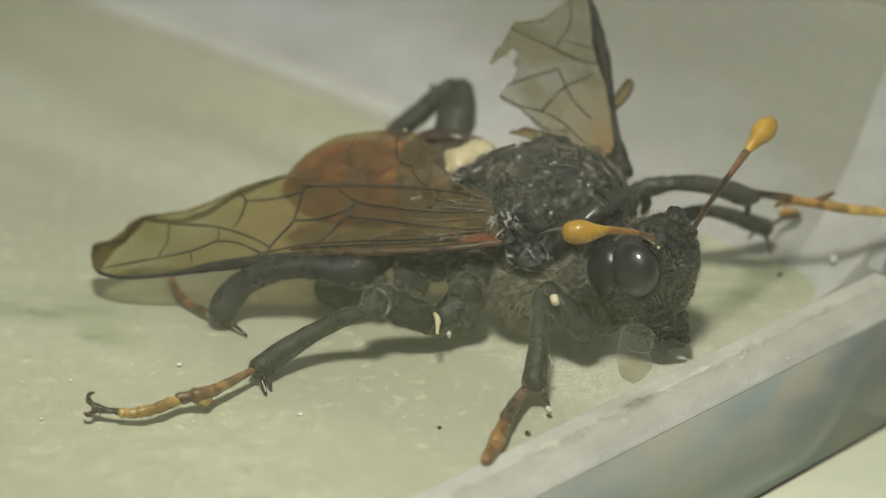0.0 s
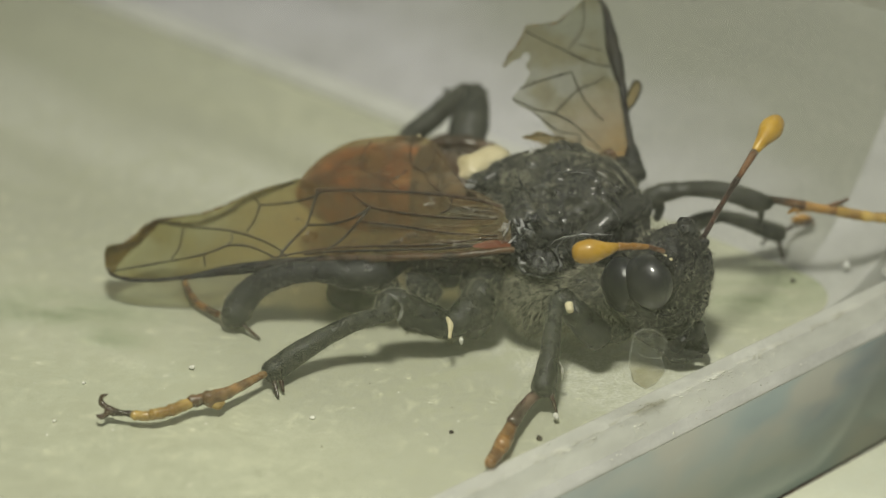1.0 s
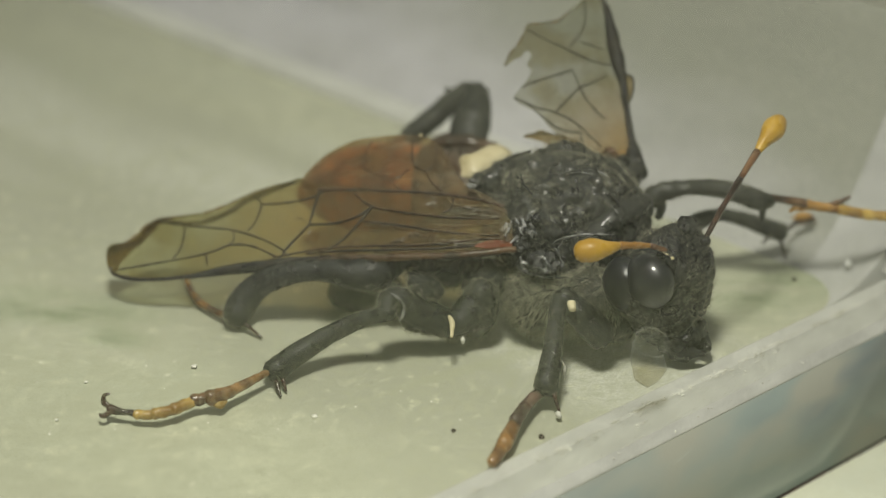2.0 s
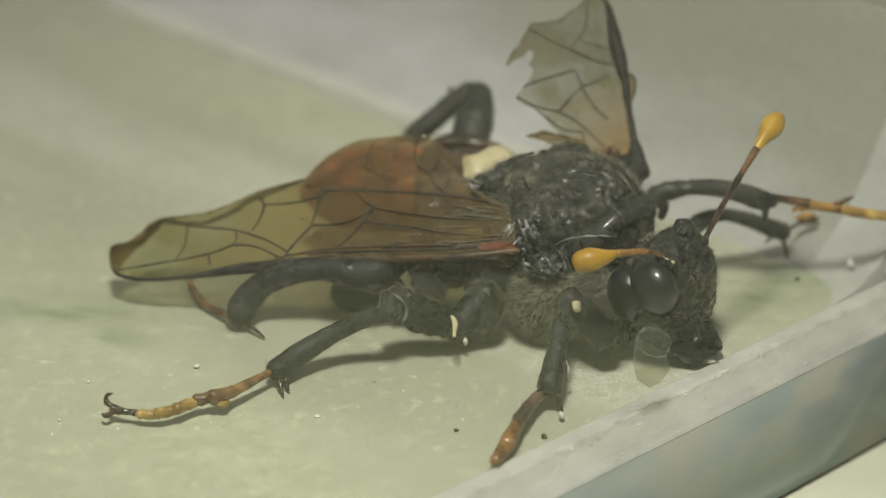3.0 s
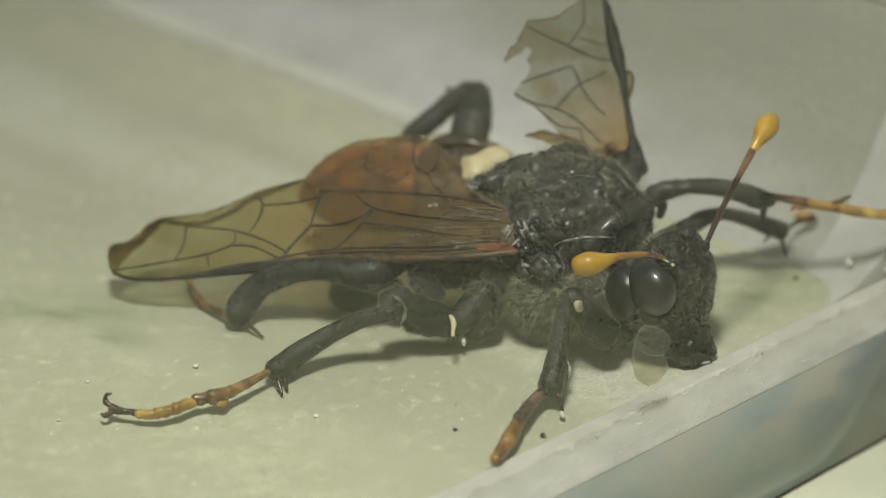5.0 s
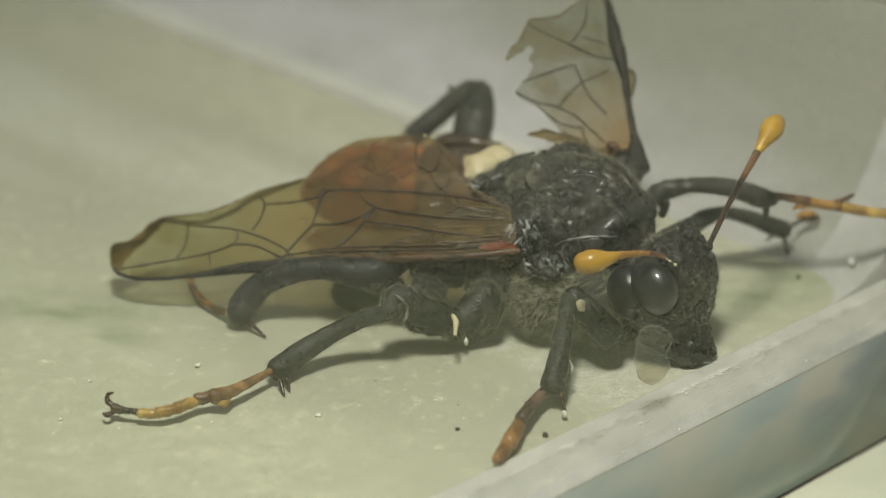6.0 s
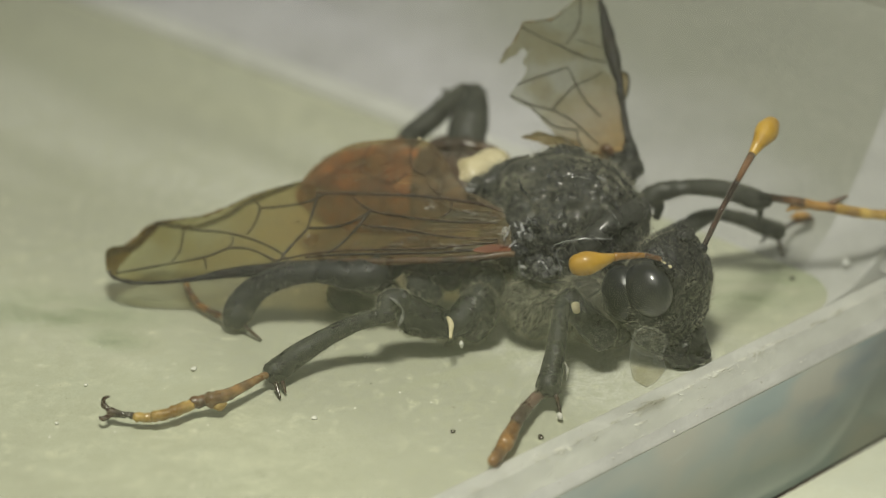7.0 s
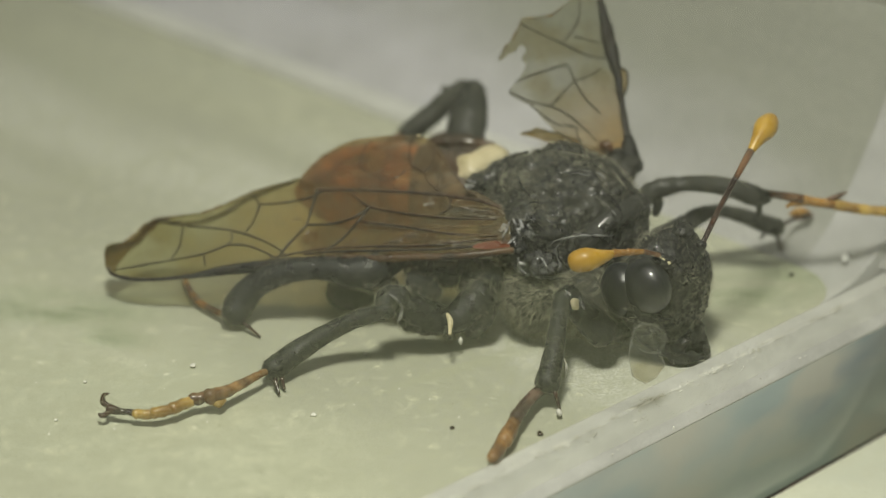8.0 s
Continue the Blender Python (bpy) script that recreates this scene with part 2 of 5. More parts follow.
TAN = chitin("tan_cuticle", (0.11, 0.055, 0.02), (0.34, 0.19, 0.075), 0.25, 0.06, 1900, 0.4, 0.5)
MAUVE = chitin("mauve_brown_cuticle", (0.05, 0.028, 0.022), (0.17, 0.10, 0.078), 0.25, 0.05, 1600, 0.4, 0.5)
TAWNY = chitin("tawny_cuticle", (0.12, 0.05, 0.014), (0.36, 0.18, 0.05), 0.25, 0.06, 1700, 0.4, 0.5)
STEM_DARK = chitin("dark_stem", (0.020, 0.010, 0.007), (0.060, 0.028, 0.017), 0.12, 0.03, 1500, 0.9)
STEM_BROWN = chitin("brown_stem", (0.08, 0.038, 0.018), (0.19, 0.095, 0.045), 0.12, 0.03, 1500, 0.8)
STEM_AMBER = chitin("amber_stem", (0.26, 0.125, 0.025), (0.42, 0.24, 0.06), 0.2, 0.03, 900, 0.5)
CLUB = chitin("orange_club", (0.38, 0.21, 0.017), (0.53, 0.32, 0.035), 0.25, 0.03, 1300, 0.4, 0.2)
ORANGE_BODY = chitin("orange_abdomen", (0.13, 0.062, 0.032), (0.74, 0.26, 0.04), 0.28, 0.03, 700, 0.4, 0.2)
DARK_BODY = chitin("dark_abdomen", (0.022, 0.016, 0.010), (0.065, 0.038, 0.022), 0.38, 0.03, 500, 0.2)
SILVER = chitin("silvery_fold", (0.16, 0.155, 0.14), (0.34, 0.33, 0.30), 0.2, 0.1, 900, 0.5)
CREAM = chitin("cream_membrane", (0.48, 0.41, 0.24), (0.68, 0.61, 0.41), 0.45, 0.05, 700)
HAIR = chitin("pale_hair", (0.12, 0.115, 0.085), (0.45, 0.43, 0.33), 0.5, 0.0, 2600, 0.0, 0.0)
BRISTLE = chitin("pale_bristle", (0.12, 0.115, 0.085), (0.48, 0.46, 0.36), 0.4, 0.0, 2600, 0.0, 0.0)
FIBRE = chitin("grey_fibre", (0.20, 0.20, 0.15), (0.32, 0.31, 0.24), 0.6, 0.0)
DUST = chitin("grey_dust", (0.45, 0.44, 0.38), (0.85, 0.84, 0.78), 0.8, 0.06, 1500)
CRUMB = chitin("pale_crumb", (0.74, 0.73, 0.66), (0.88, 0.87, 0.80), 0.6, 0.06, 1500)
VEIN = chitin("wing_vein", (0.012, 0.009, 0.005), (0.028, 0.020, 0.010), 0.6, 0.01, 900, 0.0, 0.2)
COSTA = chitin("costal_vein", (0.006, 0.005, 0.005), (0.024, 0.016, 0.010), 0.42, 0.02, 700, 0.0, 0.4)
COSTA_DULL = chitin("dull_costal_vein", (0.010, 0.009, 0.008), (0.026, 0.021, 0.015), 0.95, 0.02, 700, 0.0, 0.4)
VEIN_SOFT = chitin("faded_vein", (0.022, 0.020, 0.012), (0.055, 0.048, 0.028), 0.8, 0.02, 900, 0.0, 0.3)
VEIN_BROWN = chitin("brown_vein", (0.016, 0.009, 0.005), (0.055, 0.028, 0.013), 0.4, 0.02, 900, 0.0, 0.3)
# SEAM and GLINT: highlights on black cuticle painted as pale silvery colour
SEAM = chitin("painted_glint_seam", (0.03, 0.03, 0.029), (0.26, 0.26, 0.26), 0.12, 0.10, 2600, 0.8, 0.3)
GLINT = chitin("painted_glint_sclerite", (0.05, 0.05, 0.052), (0.42, 0.42, 0.43), 0.10, 0.12, 3000, 0.9, 0.2)
PLATE = chitin("glossy_plate", (0.006, 0.006, 0.006), (0.055, 0.055, 0.053), 0.18, 0.14, 1600, 0.6, 0.5)
BAND = chitin("brown_costal_band", (0.025, 0.015, 0.008), (0.11, 0.06, 0.026), 0.35, 0.05, 1100, 0.1, 0.5)
RUST = chitin("rust_vein", (0.035, 0.021, 0.011), (0.085, 0.048, 0.020), 0.35, 0.02, 700)
WORN = chitin("worn_margin", (0.06, 0.04, 0.014), (0.16, 0.11, 0.04), 0.5, 0.05, 1200)
# wing wrinkles whose glints are painted as pale tones
CREASE = chitin("glint_crease", (0.07, 0.058, 0.04), (0.22, 0.19, 0.16), 0.2, 0.10, 2200, 0.4, 0.3)
FOLD = chitin("wing_fold", (0.12, 0.085, 0.04), (0.20, 0.15, 0.08), 0.4, 0.02, 900, 0.1, 0.3)
WING = film_material("smoky_membrane", (0.69, 0.68, 0.46), (0.125, 0.118, 0.058), 0.31, 0.16, (0.12, 0.085, 0.03), (0.165, 0.098, 0.040), (0.0105, 0.0175))
WING_BASE = film_material("amber_membrane", (0.68, 0.54, 0.35), (0.16, 0.12, 0.07), 0.46, 0.34, (0.17, 0.105, 0.042))
WING_FAR = film_material("amber_grey_membrane", (0.79, 0.79, 0.70), (0.085, 0.088, 0.062), 0.30, 0.4, (0.07, 0.072, 0.048), (0.32, 0.16, 0.03), (0.0008, 0.0050))
WORN_FILM = film_material("brown_film", (0.62, 0.50, 0.26), (0.09, 0.06, 0.02), 0.4, 0.4)
FLAKE = film_material("grey_flake", (0.88, 0.89, 0.90), (0.56, 0.57, 0.55), 0.20, 0.3)
FLAKE_EDGE = film_material("pale_flake_edge", (0.95, 0.95, 0.95), (0.7, 0.7, 0.66), 0.35, 0.3)
EDGE_FILM = film_material("olive_edge_film", (0.50, 0.46, 0.26), (0.075, 0.062, 0.022), 0.5, 0.5)
WRINKLE = wrinkle_material()
FLOOR = paper_material("pale_floor", (0.66, 0.67, 0.50), (0.13, 0.21, 0.09), (0.80, 0.80, 0.66),
                       [(tuple(Vector((-20.62, -7.21, 0.00)).xy - CORNER), (8.5, 2.6), -6), (tuple(Vector((-16.63, -10.47, 0.00)).xy - CORNER), (2.6, 1.5), -20), (tuple(Vector((-19.38, -8.53, 0.00)).xy - CORNER), (1.6, 0.8), -15), (tuple(Vector((17.57, -4.47, 0.00)).xy - CORNER), (6.0, 4.0), 40), (tuple(Vector((20.39, -4.13, 0.00)).xy - CORNER), (2.4, 0.8), 48)])
TABLE = paper_material("pale_table", (0.97, 0.97, 0.76), (0.45, 0.52, 0.33), (0.78, 0.78, 0.62), worn=0.2)
CLEAR = plastic("clear_plastic", (0.74, 0.74, 0.70), 0.70, 0.4, 0.25, 0.2, (0.92, 0.92, 0.88), 70)
FRONT = plastic("filmed_plastic", (0.79, 0.81, 0.70), 0.047, 0.25, 0.6, film=((0.246, 0.22, 1.0), 0.0122, 0.0138, 0.022, (0.74, 0.78, 0.56), (1.2, 0.0, 1.0), -0.0002, 0.0026))
MILKY = plastic("milky_plastic", (0.77, 0.77, 0.735), 0.90, 0.5, 0.16, 0.2, scale=260)
# colour change only: the slope turns darker grey-green upwards and towards the corner
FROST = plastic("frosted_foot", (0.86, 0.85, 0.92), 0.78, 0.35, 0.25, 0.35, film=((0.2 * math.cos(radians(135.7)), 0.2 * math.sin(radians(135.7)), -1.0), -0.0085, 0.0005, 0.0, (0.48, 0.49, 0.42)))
BEAD = plastic("highlight_bead", (0.90, 0.90, 0.88), 0.95, 0.18, 0.05, 0.3)
SKIRT = skirt_material()
BACK_PLASTIC = plastic("frosted_plastic", (0.77, 0.77, 0.77), 0.9, 0.4, 0.35, 0.3)


# ---- mesh helpers (all coordinates below in millimetres, world axes) ----
def vec(p):
    return Vector(p)


def thing(name, at, label, category, group="", kind=""):
    ob = new(name)
    ob.empty_display_size = 0.004
    ob.location = Vector(at) * MM
    return tagged(ob, label, category, group, kind)


def origin(ob):
    """World place of an unkeyed object's origin, in millimetres."""
    p = Vector((0, 0, 0))
    while ob is not None:
        p += ob.location / MM
        ob = ob.parent
    return p


def part(name, bm, material, parent=None, label="", at=None, smooth=True, kind=""):
    """Link a bmesh as ONE mesh object under a thing or a part; at is its origin."""
    base = origin(parent) if parent else Vector((0, 0, 0))
    pivot = Vector(at) if at is not None else base
    mesh = bpy.data.meshes.new(name)
    bmesh.ops.transform(bm, matrix=Matrix.Scale(MM, 4) @ Matrix.Translation(-pivot), verts=bm.verts)
    bm.to_mesh(mesh)
    bm.free()
    if smooth:
        mesh.polygons.foreach_set("use_smooth", [True] * len(mesh.polygons))
    mesh.materials.append(material)
    ob = new(name, mesh)
    ob.parent = parent
    ob.location = (pivot - base) * MM
    if label:
        ob["label"] = label
    if kind:
        ob["kind"] = kind
    return ob


def spline(points, steps):
    """Catmull-Rom through tuples of any length."""
    pts = [np.array(p, float) for p in points]
    pts = [2 * pts[0] - pts[1]] + pts + [2 * pts[-1] - pts[-2]]
    out = []
    for a, b, c, d in zip(pts, pts[1:], pts[2:], pts[3:]):
        for k in range(steps):
            t = k / steps
            out.append(0.5 * (2 * b + (c - a) * t + (2 * a - 5 * b + 4 * c - d) * t * t + (3 * b - a - 3 * c + d) * t ** 3))
    out.append(pts[-2])
    return out


def tube(bm, points, radii, seg=12, steps=5, flat=1.0, rough=0.0, freq=1.5, up=(0, 0, 1)):
    """Loft round a curve; flat squashes it along the binormal, rough makes it uneven."""
    rows = spline([(*p, r) for p, r in zip(points, radii)], steps)
    cs = [Vector(r[:3]) for r in rows]
    rs = [max(0.002, float(r[3])) for r in rows]
    # rounded ends
    d0, d1 = (cs[0] - cs[1]).normalized(), (cs[-1] - cs[-2]).normalized()
    cs = [cs[0] + d0 * rs[0] * 0.6, cs[0] + d0 * rs[0] * 0.4] + cs + [cs[-1] + d1 * rs[-1] * 0.4, cs[-1] + d1 * rs[-1] * 0.6]
    rs = [rs[0] * 0.35, rs[0] * 0.75] + rs + [rs[-1] * 0.75, rs[-1] * 0.35]
    side = None
    rings = []
    for i, c in enumerate(cs):
        t = (cs[min(i + 1, len(cs) - 1)] - cs[max(i - 1, 0)]).normalized()
        if side is None:
            side = t.cross(Vector(up))
            if side.length < 1e-3:
                side = t.cross(Vector((1, 0, 0)))
        side = (side - t * side.dot(t)).normalized()
        other = t.cross(side)
        ring = []
        for k in range(seg):
            a = 2 * math.pi * k / seg
            d = side * math.cos(a) + other * math.sin(a) * flat
            p = c + d * rs[i]
            if rough:
                p += d * rough * noise.noise(p * freq)
            ring.append(bm.verts.new(p))
        rings.append(ring)
    for a, b in zip(rings, rings[1:]):
        for k in range(seg):
            bm.faces.new((a[k], a[(k + 1) % seg], b[(k + 1) % seg], b[k]))
    bm.faces.new(list(reversed(rings[0])))
    bm.faces.new(rings[-1])
    return bm


def limb(points, radii, **kw):
    return tube(bmesh.new(), points, radii, **kw)


def blob(centre, axes, sizes, level=3, rough=0.0, freq=0.5, shape=None, fine=0.0, fine_freq=3.5):
    """An uneven rounded solid; axes is a 3x3 matrix whose columns are its directions."""
    bm = bmesh.new()
    bmesh.ops.create_icosphere(bm, subdivisions=level, radius=1)
    for v in bm.verts:
        p = v.co.copy()
        if shape:
            p = shape(p)
        q = Vector((p.x * sizes[0], p.y * sizes[1], p.z * sizes[2]))
        q = Vector(centre) + axes @ q
        if rough:
            q += (q - Vector(centre)).normalized() * rough * noise.fractal(q * freq, 0.9, 2.0, 3)
        if fine:
            d = (q - Vector(centre)).normalized()
            q += d * fine * (noise.turbulence(q * fine_freq, 4, False) - 0.5)
        v.co = q
    if axes.determinant() < 0:
        bmesh.ops.reverse_faces(bm, faces=bm.faces[:])
    bm.normal_update()
    return bm


def sheet(outline, steps=5, ripple=0.08, freq=0.45, ragged=0.0, cell=0.35, crumple=0.0, crumple_freq=2.5):
    """A thin membrane inside a smooth outline, meshed evenly and lifted into soft waves."""
    loop = [Vector(p) for p in spline(list(outline) + [outline[0]], steps)[:-1]]
    if ragged:
        loop = [p + Vector((noise.noise(p * 2.3), noise.noise(p * 2.7 + Vector((7, 0, 0))), 0.4 * noise.noise(p * 3.1))) * ragged for p in loop]
    centre = sum(loop, Vector()) / len(loop)
    _, _, turn = np.linalg.svd(np.array([tuple(p - centre) for p in loop]))
    ax, ay, az = (Vector(r) for r in turn)
    rim = [Vector(((p - centre).dot(ax), (p - centre).dot(ay))) for p in loop]
    lift = np.array([(p - centre).dot(az) for p in loop])
    rim_xy = np.array([tuple(p) for p in rim])
    xs, ys = rim_xy[:, 0], rim_xy[:, 1]
    grid = []
    for i in range(int((xs.max() - xs.min()) / cell) + 1):
        for j in range(int((ys.max() - ys.min()) / cell) + 1):
            q = Vector((xs.min() + (i + 0.5 * (j % 2)) * cell, ys.min() + j * cell))
            gap = np.hypot(xs - q.x, ys - q.y).min()
            if gap > cell * 0.5:
                grid.append(q)
    n = len(rim)
    made = delaunay_2d_cdt(rim + grid, [], [list(range(n))], 1, 1e-5)
    bm = bmesh.new()
    vs = []
    for q in made[0]:
        w = 1.0 / (np.hypot(xs - q.x, ys - q.y) + 0.02) ** 2
        h = float((w * lift).sum() / w.sum())
        p = centre + ax * q.x + ay * q.y + az * h
        p += Vector((0, 0, 1)) * ripple * noise.noise(p * freq)
        if crumple:
            p += az * crumple * (noise.turbulence(p * crumple_freq, 3, True) - 0.5)
        vs.append(bm.verts.new(p))
    for f in made[2]:
        if len(set(f)) > 2:
            bm.faces.new([vs[k] for k in f])
    bm.normal_update()
    return bm


def hairs(source, count, length, lean, seed, keep=None, width=0.012):
    """Short tapered hairs standing on the surface of a bmesh."""
    rng = random.Random(seed)
    source.normal_update()
    faces = [f for f in source.faces if keep is None or keep(f.calc_center_median(), f.normal)]
    weights = [f.calc_area() for f in faces]
    bm = bmesh.new()
    if not faces:
        return bm
    for f in rng.choices(faces, weights, k=count):
        vs = [v.co for v in f.verts]
        w = [rng.random() for _ in vs]
        s = sum(w)
        root = sum((c * (k / s) for c, k in zip(vs, w)), Vector())
        d = (f.normal + Vector(lean) + Vector((rng.uniform(-0.5, 0.5), rng.uniform(-0.5, 0.5), rng.uniform(-0.5, 0.5)))).normalized()
        tall = length * rng.uniform(0.5, 1.2)
        side = d.cross(Vector((rng.uniform(-1, 1), rng.uniform(-1, 1), rng.uniform(-1, 1)))).normalized() * width
        bend = Vector((rng.uniform(-1, 1), rng.uniform(-1, 1), -0.6)) * tall * 0.15
        other = d.cross(side)
        base = [bm.verts.new(root + side - d * 0.03), bm.verts.new(root - side * 0.5 + other * 0.8 - d * 0.03), bm.verts.new(root - side * 0.5 - other * 0.8 - d * 0.03)]
        mid = [bm.verts.new(v.co * 0.6 + (root + d * tall * 0.55) * 0.4 + d * tall * 0.33) for v in base]
        tip = bm.verts.new(root + d * tall + bend)
        for k in range(3):
            bm.faces.new((base[k], base[(k + 1) % 3], mid[(k + 1) % 3], mid[k]))
            bm.faces.new((mid[k], mid[(k + 1) % 3], tip))
    return bm


# ---- table and plastic box ----
TABLE_Z = -8.2


def build_table():
    bm = bmesh.new()
    bmesh.ops.create_cube(bm, size=1)
    bmesh.ops.scale(bm, vec=(1400, 900, 30), verts=bm.verts)
    bmesh.ops.translate(bm, vec=(0, 150, TABLE_Z - 15), verts=bm.verts)
    bmesh.ops.bevel(bm, geom=bm.edges[:], offset=3, segments=2, affect="EDGES")
    ob = part("tabletop", bm, TABLE, smooth=False)
    tagged(ob, "pale yellow-green speckled table surface under the plastic box", "table", kind="structure")


def plan_path(corner, size_a=85, size_b=84, radius=3.2, steps=10):
    """Corners of the box, rounded, as stretches of (point, outward normal)."""
    a, b = ALONG_A, ALONG_B
    corners = [corner + a * size_a + b * size_b, corner + a * size_a, corner, corner + b * size_b]
    stretches = []
    ends = []
    for i, c in enumerate(corners):
        before, after = corners[i - 1], corners[(i + 1) % 4]
        d0, d1 = (c - before).normalized(), (after - c).normalized()
        turn = d0.angle(d1)
        cut = radius * math.tan(turn / 2)
        s, e = c - d0 * cut, c + d1 * cut
        n0, n1 = Vector((-d0.y, d0.x)), Vector((-d1.y, d1.x))
        mid = s - n0 * radius
        arc = []
        for k in range(steps + 1):
            n = n0.lerp(n1, k / steps).normalized()
            arc.append((mid + n * radius, n))
        ends.append((s, e, arc))
    for i in range(4):
        s, e, arc = ends[i]
        stretches.append(("corner", arc))
        n = arc[-1][1]
        nxt = ends[(i + 1) % 4][0]
        stretches.append(("side", [(e.lerp(nxt, k / 12), n) for k in range(13)]))
    return stretches


def sweep(path, section, last=None):
    """A closed section of (offset, height) carried along a path; it may change into another on the way."""
    bm = bmesh.new()
    rings = []
    for i, (p, n) in enumerate(path):
        k = i / (len(path) - 1)
        now = section if last is None else [(a[0] + (b[0] - a[0]) * k, a[1] + (b[1] - a[1]) * k) for a, b in zip(section, last)]
        rings.append([bm.verts.new((p.x + n.x * o, p.y + n.y * o, z)) for o, z in now])
    m = len(section)
    for a, b in zip(rings, rings[1:]):
        for k in range(m):
            bm.faces.new((a[k], a[(k + 1) % m], b[(k + 1) % m], b[k]))
    bm.faces.new(rings[0])
    bm.faces.new(list(reversed(rings[-1])))
    bmesh.ops.recalc_face_normals(bm, faces=bm.faces)
    return bm


def shelf(inner, outer, heights):
    """A milky slope lofted from the floor's edge to the foot of the walls."""
    rise = [(0.0, 0.0), (0.05, 0.012), (0.2, 0.03), (0.4, 0.09), (0.6, 0.2), (0.75, 0.34), (0.87, 0.51), (0.95, 0.69), (0.99, 0.86), (1.0, 1.0)]
    bm = bmesh.new()
    rings = []
    for (p, _), (q, n), h in zip(inner, outer, heights):
        top = [bm.verts.new((p.x + (q.x - p.x) * k, p.y + (q.y - p.y) * k, h * z)) for k, z in rise]
        low = [bm.verts.new((q.x + n.x * 0.9, q.y + n.y * 0.9, h)), bm.verts.new((q.x + n.x * 0.85, q.y + n.y * 0.85, -1.0)), bm.verts.new((p.x, p.y, -0.95))]
        rings.append(top + low)
    m = len(rings[0])
    for a, b in zip(rings, rings[1:]):
        for k in range(m):
            bm.faces.new((a[k], a[(k + 1) % m], b[(k + 1) % m], b[k]))
    bm.faces.new(rings[0])
    bm.faces.new(list(reversed(rings[-1])))
    bmesh.ops.recalc_face_normals(bm, faces=bm.faces)
    return bm


def leaning(bm, edge, reach):
    """The edge of the moulded corner leans outwards as it rises; what lies near it follows."""
    for v in bm.verts:
        near = max(0.0, 1 - (v.co.xy - edge).length / reach)
        v.co.xy -= ALONG_A * near * 0.15 * min(max(v.co.z - 0.5, 0.0), 14.0)
    return bm


def build_box():
    box = thing("plastic_box", (CORNER.x, CORNER.y, TABLE_Z), "scuffed clear plastic box with a milky rim on the table", "box")
    outer_corner = CORNER - ALONG_B * 7.0
    floor_path = plan_path(CORNER, 85, 84, 3.2)
    wall_path = plan_path(outer_corner, 92, 98, 4.2)
    ring = []
    for _, s in floor_path:
        ring += s[:-1]
    bm = bmesh.new()
    tops = [bm.verts.new((p.x + n.x * 0.3, p.y + n.y * 0.3, 0.0)) for p, n in ring]
    lows = [bm.verts.new((p.x + n.x * 0.3, p.y + n.y * 0.3, -0.8)) for p, n in ring]
    bm.faces.new(tops)
    bm.faces.new(list(reversed(lows)))
    for k in range(len(tops)):
        j = (k + 1) % len(tops)
        bm.faces.new((tops[k], lows[k], lows[j], tops[j]))
    bmesh.ops.recalc_face_normals(bm, faces=bm.faces)
    part("floor_panel", bm, FLOOR, box, "pale yellow-green stained floor of the box", smooth=False)
    # the broad slope along the back wall and round the corner
    n_a, n_b = floor_path[3][1][0][1], floor_path[5][1][0][1]
    inner = [(p + n * 0.28, n) for p, n in floor_path[3][1][:-1] + floor_path[4][1]]
    outer = [(p, n) for p, n in wall_path[3][1][:-1] + wall_path[4][1]]
    heights = [13.0] * 12 + [13.0 - 12.6 * k / 10 for k in range(11)]
    bend = wall_path[4][1][0][0]
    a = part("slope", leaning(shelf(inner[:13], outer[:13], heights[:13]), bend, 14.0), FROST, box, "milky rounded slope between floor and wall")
    b = part("slope_corner", leaning(shelf(inner[12:], outer[12:], heights[12:]), bend, 5.5), BACK_PLASTIC, box, "pale frosted foot of the corner")
    under = bmesh.new()
    rows = [[under.verts.new((p.x, p.y, -0.02)), under.verts.new((q.x, q.y, -0.02)), under.verts.new((q.x, q.y, -0.5)), under.verts.new((p.x, p.y, -0.5))] for (p, _), (q, _) in zip(inner, outer)]
    for u, v in zip(rows, rows[1:]):
        for k in range(4):
            under.faces.new((u[k], v[k], v[(k + 1) % 4], u[(k + 1) % 4]))
    under.faces.new(rows[0])
    under.faces.new(list(reversed(rows[-1])))
    bmesh.ops.recalc_face_normals(under, faces=under.faces)
    part("floor_margin", under, FLOOR, box, "stained floor under the milky slope", smooth=False)
    for ob in (a, b):
        ob.data.set_sharp_from_angle(angle=radians(48))
    # added bead stands in for the soft highlight along the slope's foot
    bead = [CORNER + ALONG_A * k + n_a * 0.05 for k in range(22, 84, 5)]
    part("bead", limb([(p.x, p.y, 0.12) for p in bead], [0.95] * len(bead), seg=10, steps=2), BEAD, box, "bright bead standing in for a highlight along the slope")
    # low ledge of the front wall, and the wall's own thickness
    ledge = [(0.32, 0.0), (0.40, 0.16), (0.55, 0.26), (1.33, 0.30), (1.42, 0.38), (1.62, 0.37), (2.76, -0.82), (2.83, -0.92), (2.83, -1.0), (0.32, -0.98)]
    wall_low = [(1.92, 0.08), (4.3, 44.0), (4.5, 44.4), (5.1, 44.4), (5.2, 44.0), (2.42, -0.44)]
    wall_high = [(0.0, 3.34), (2.3, 44.0), (2.5, 44.4), (3.1, 44.4), (3.2, 44.0), (0.8, 3.34)]
    wall_far = [(o, 13.04 if z < 10 else z) for o, z in wall_high]
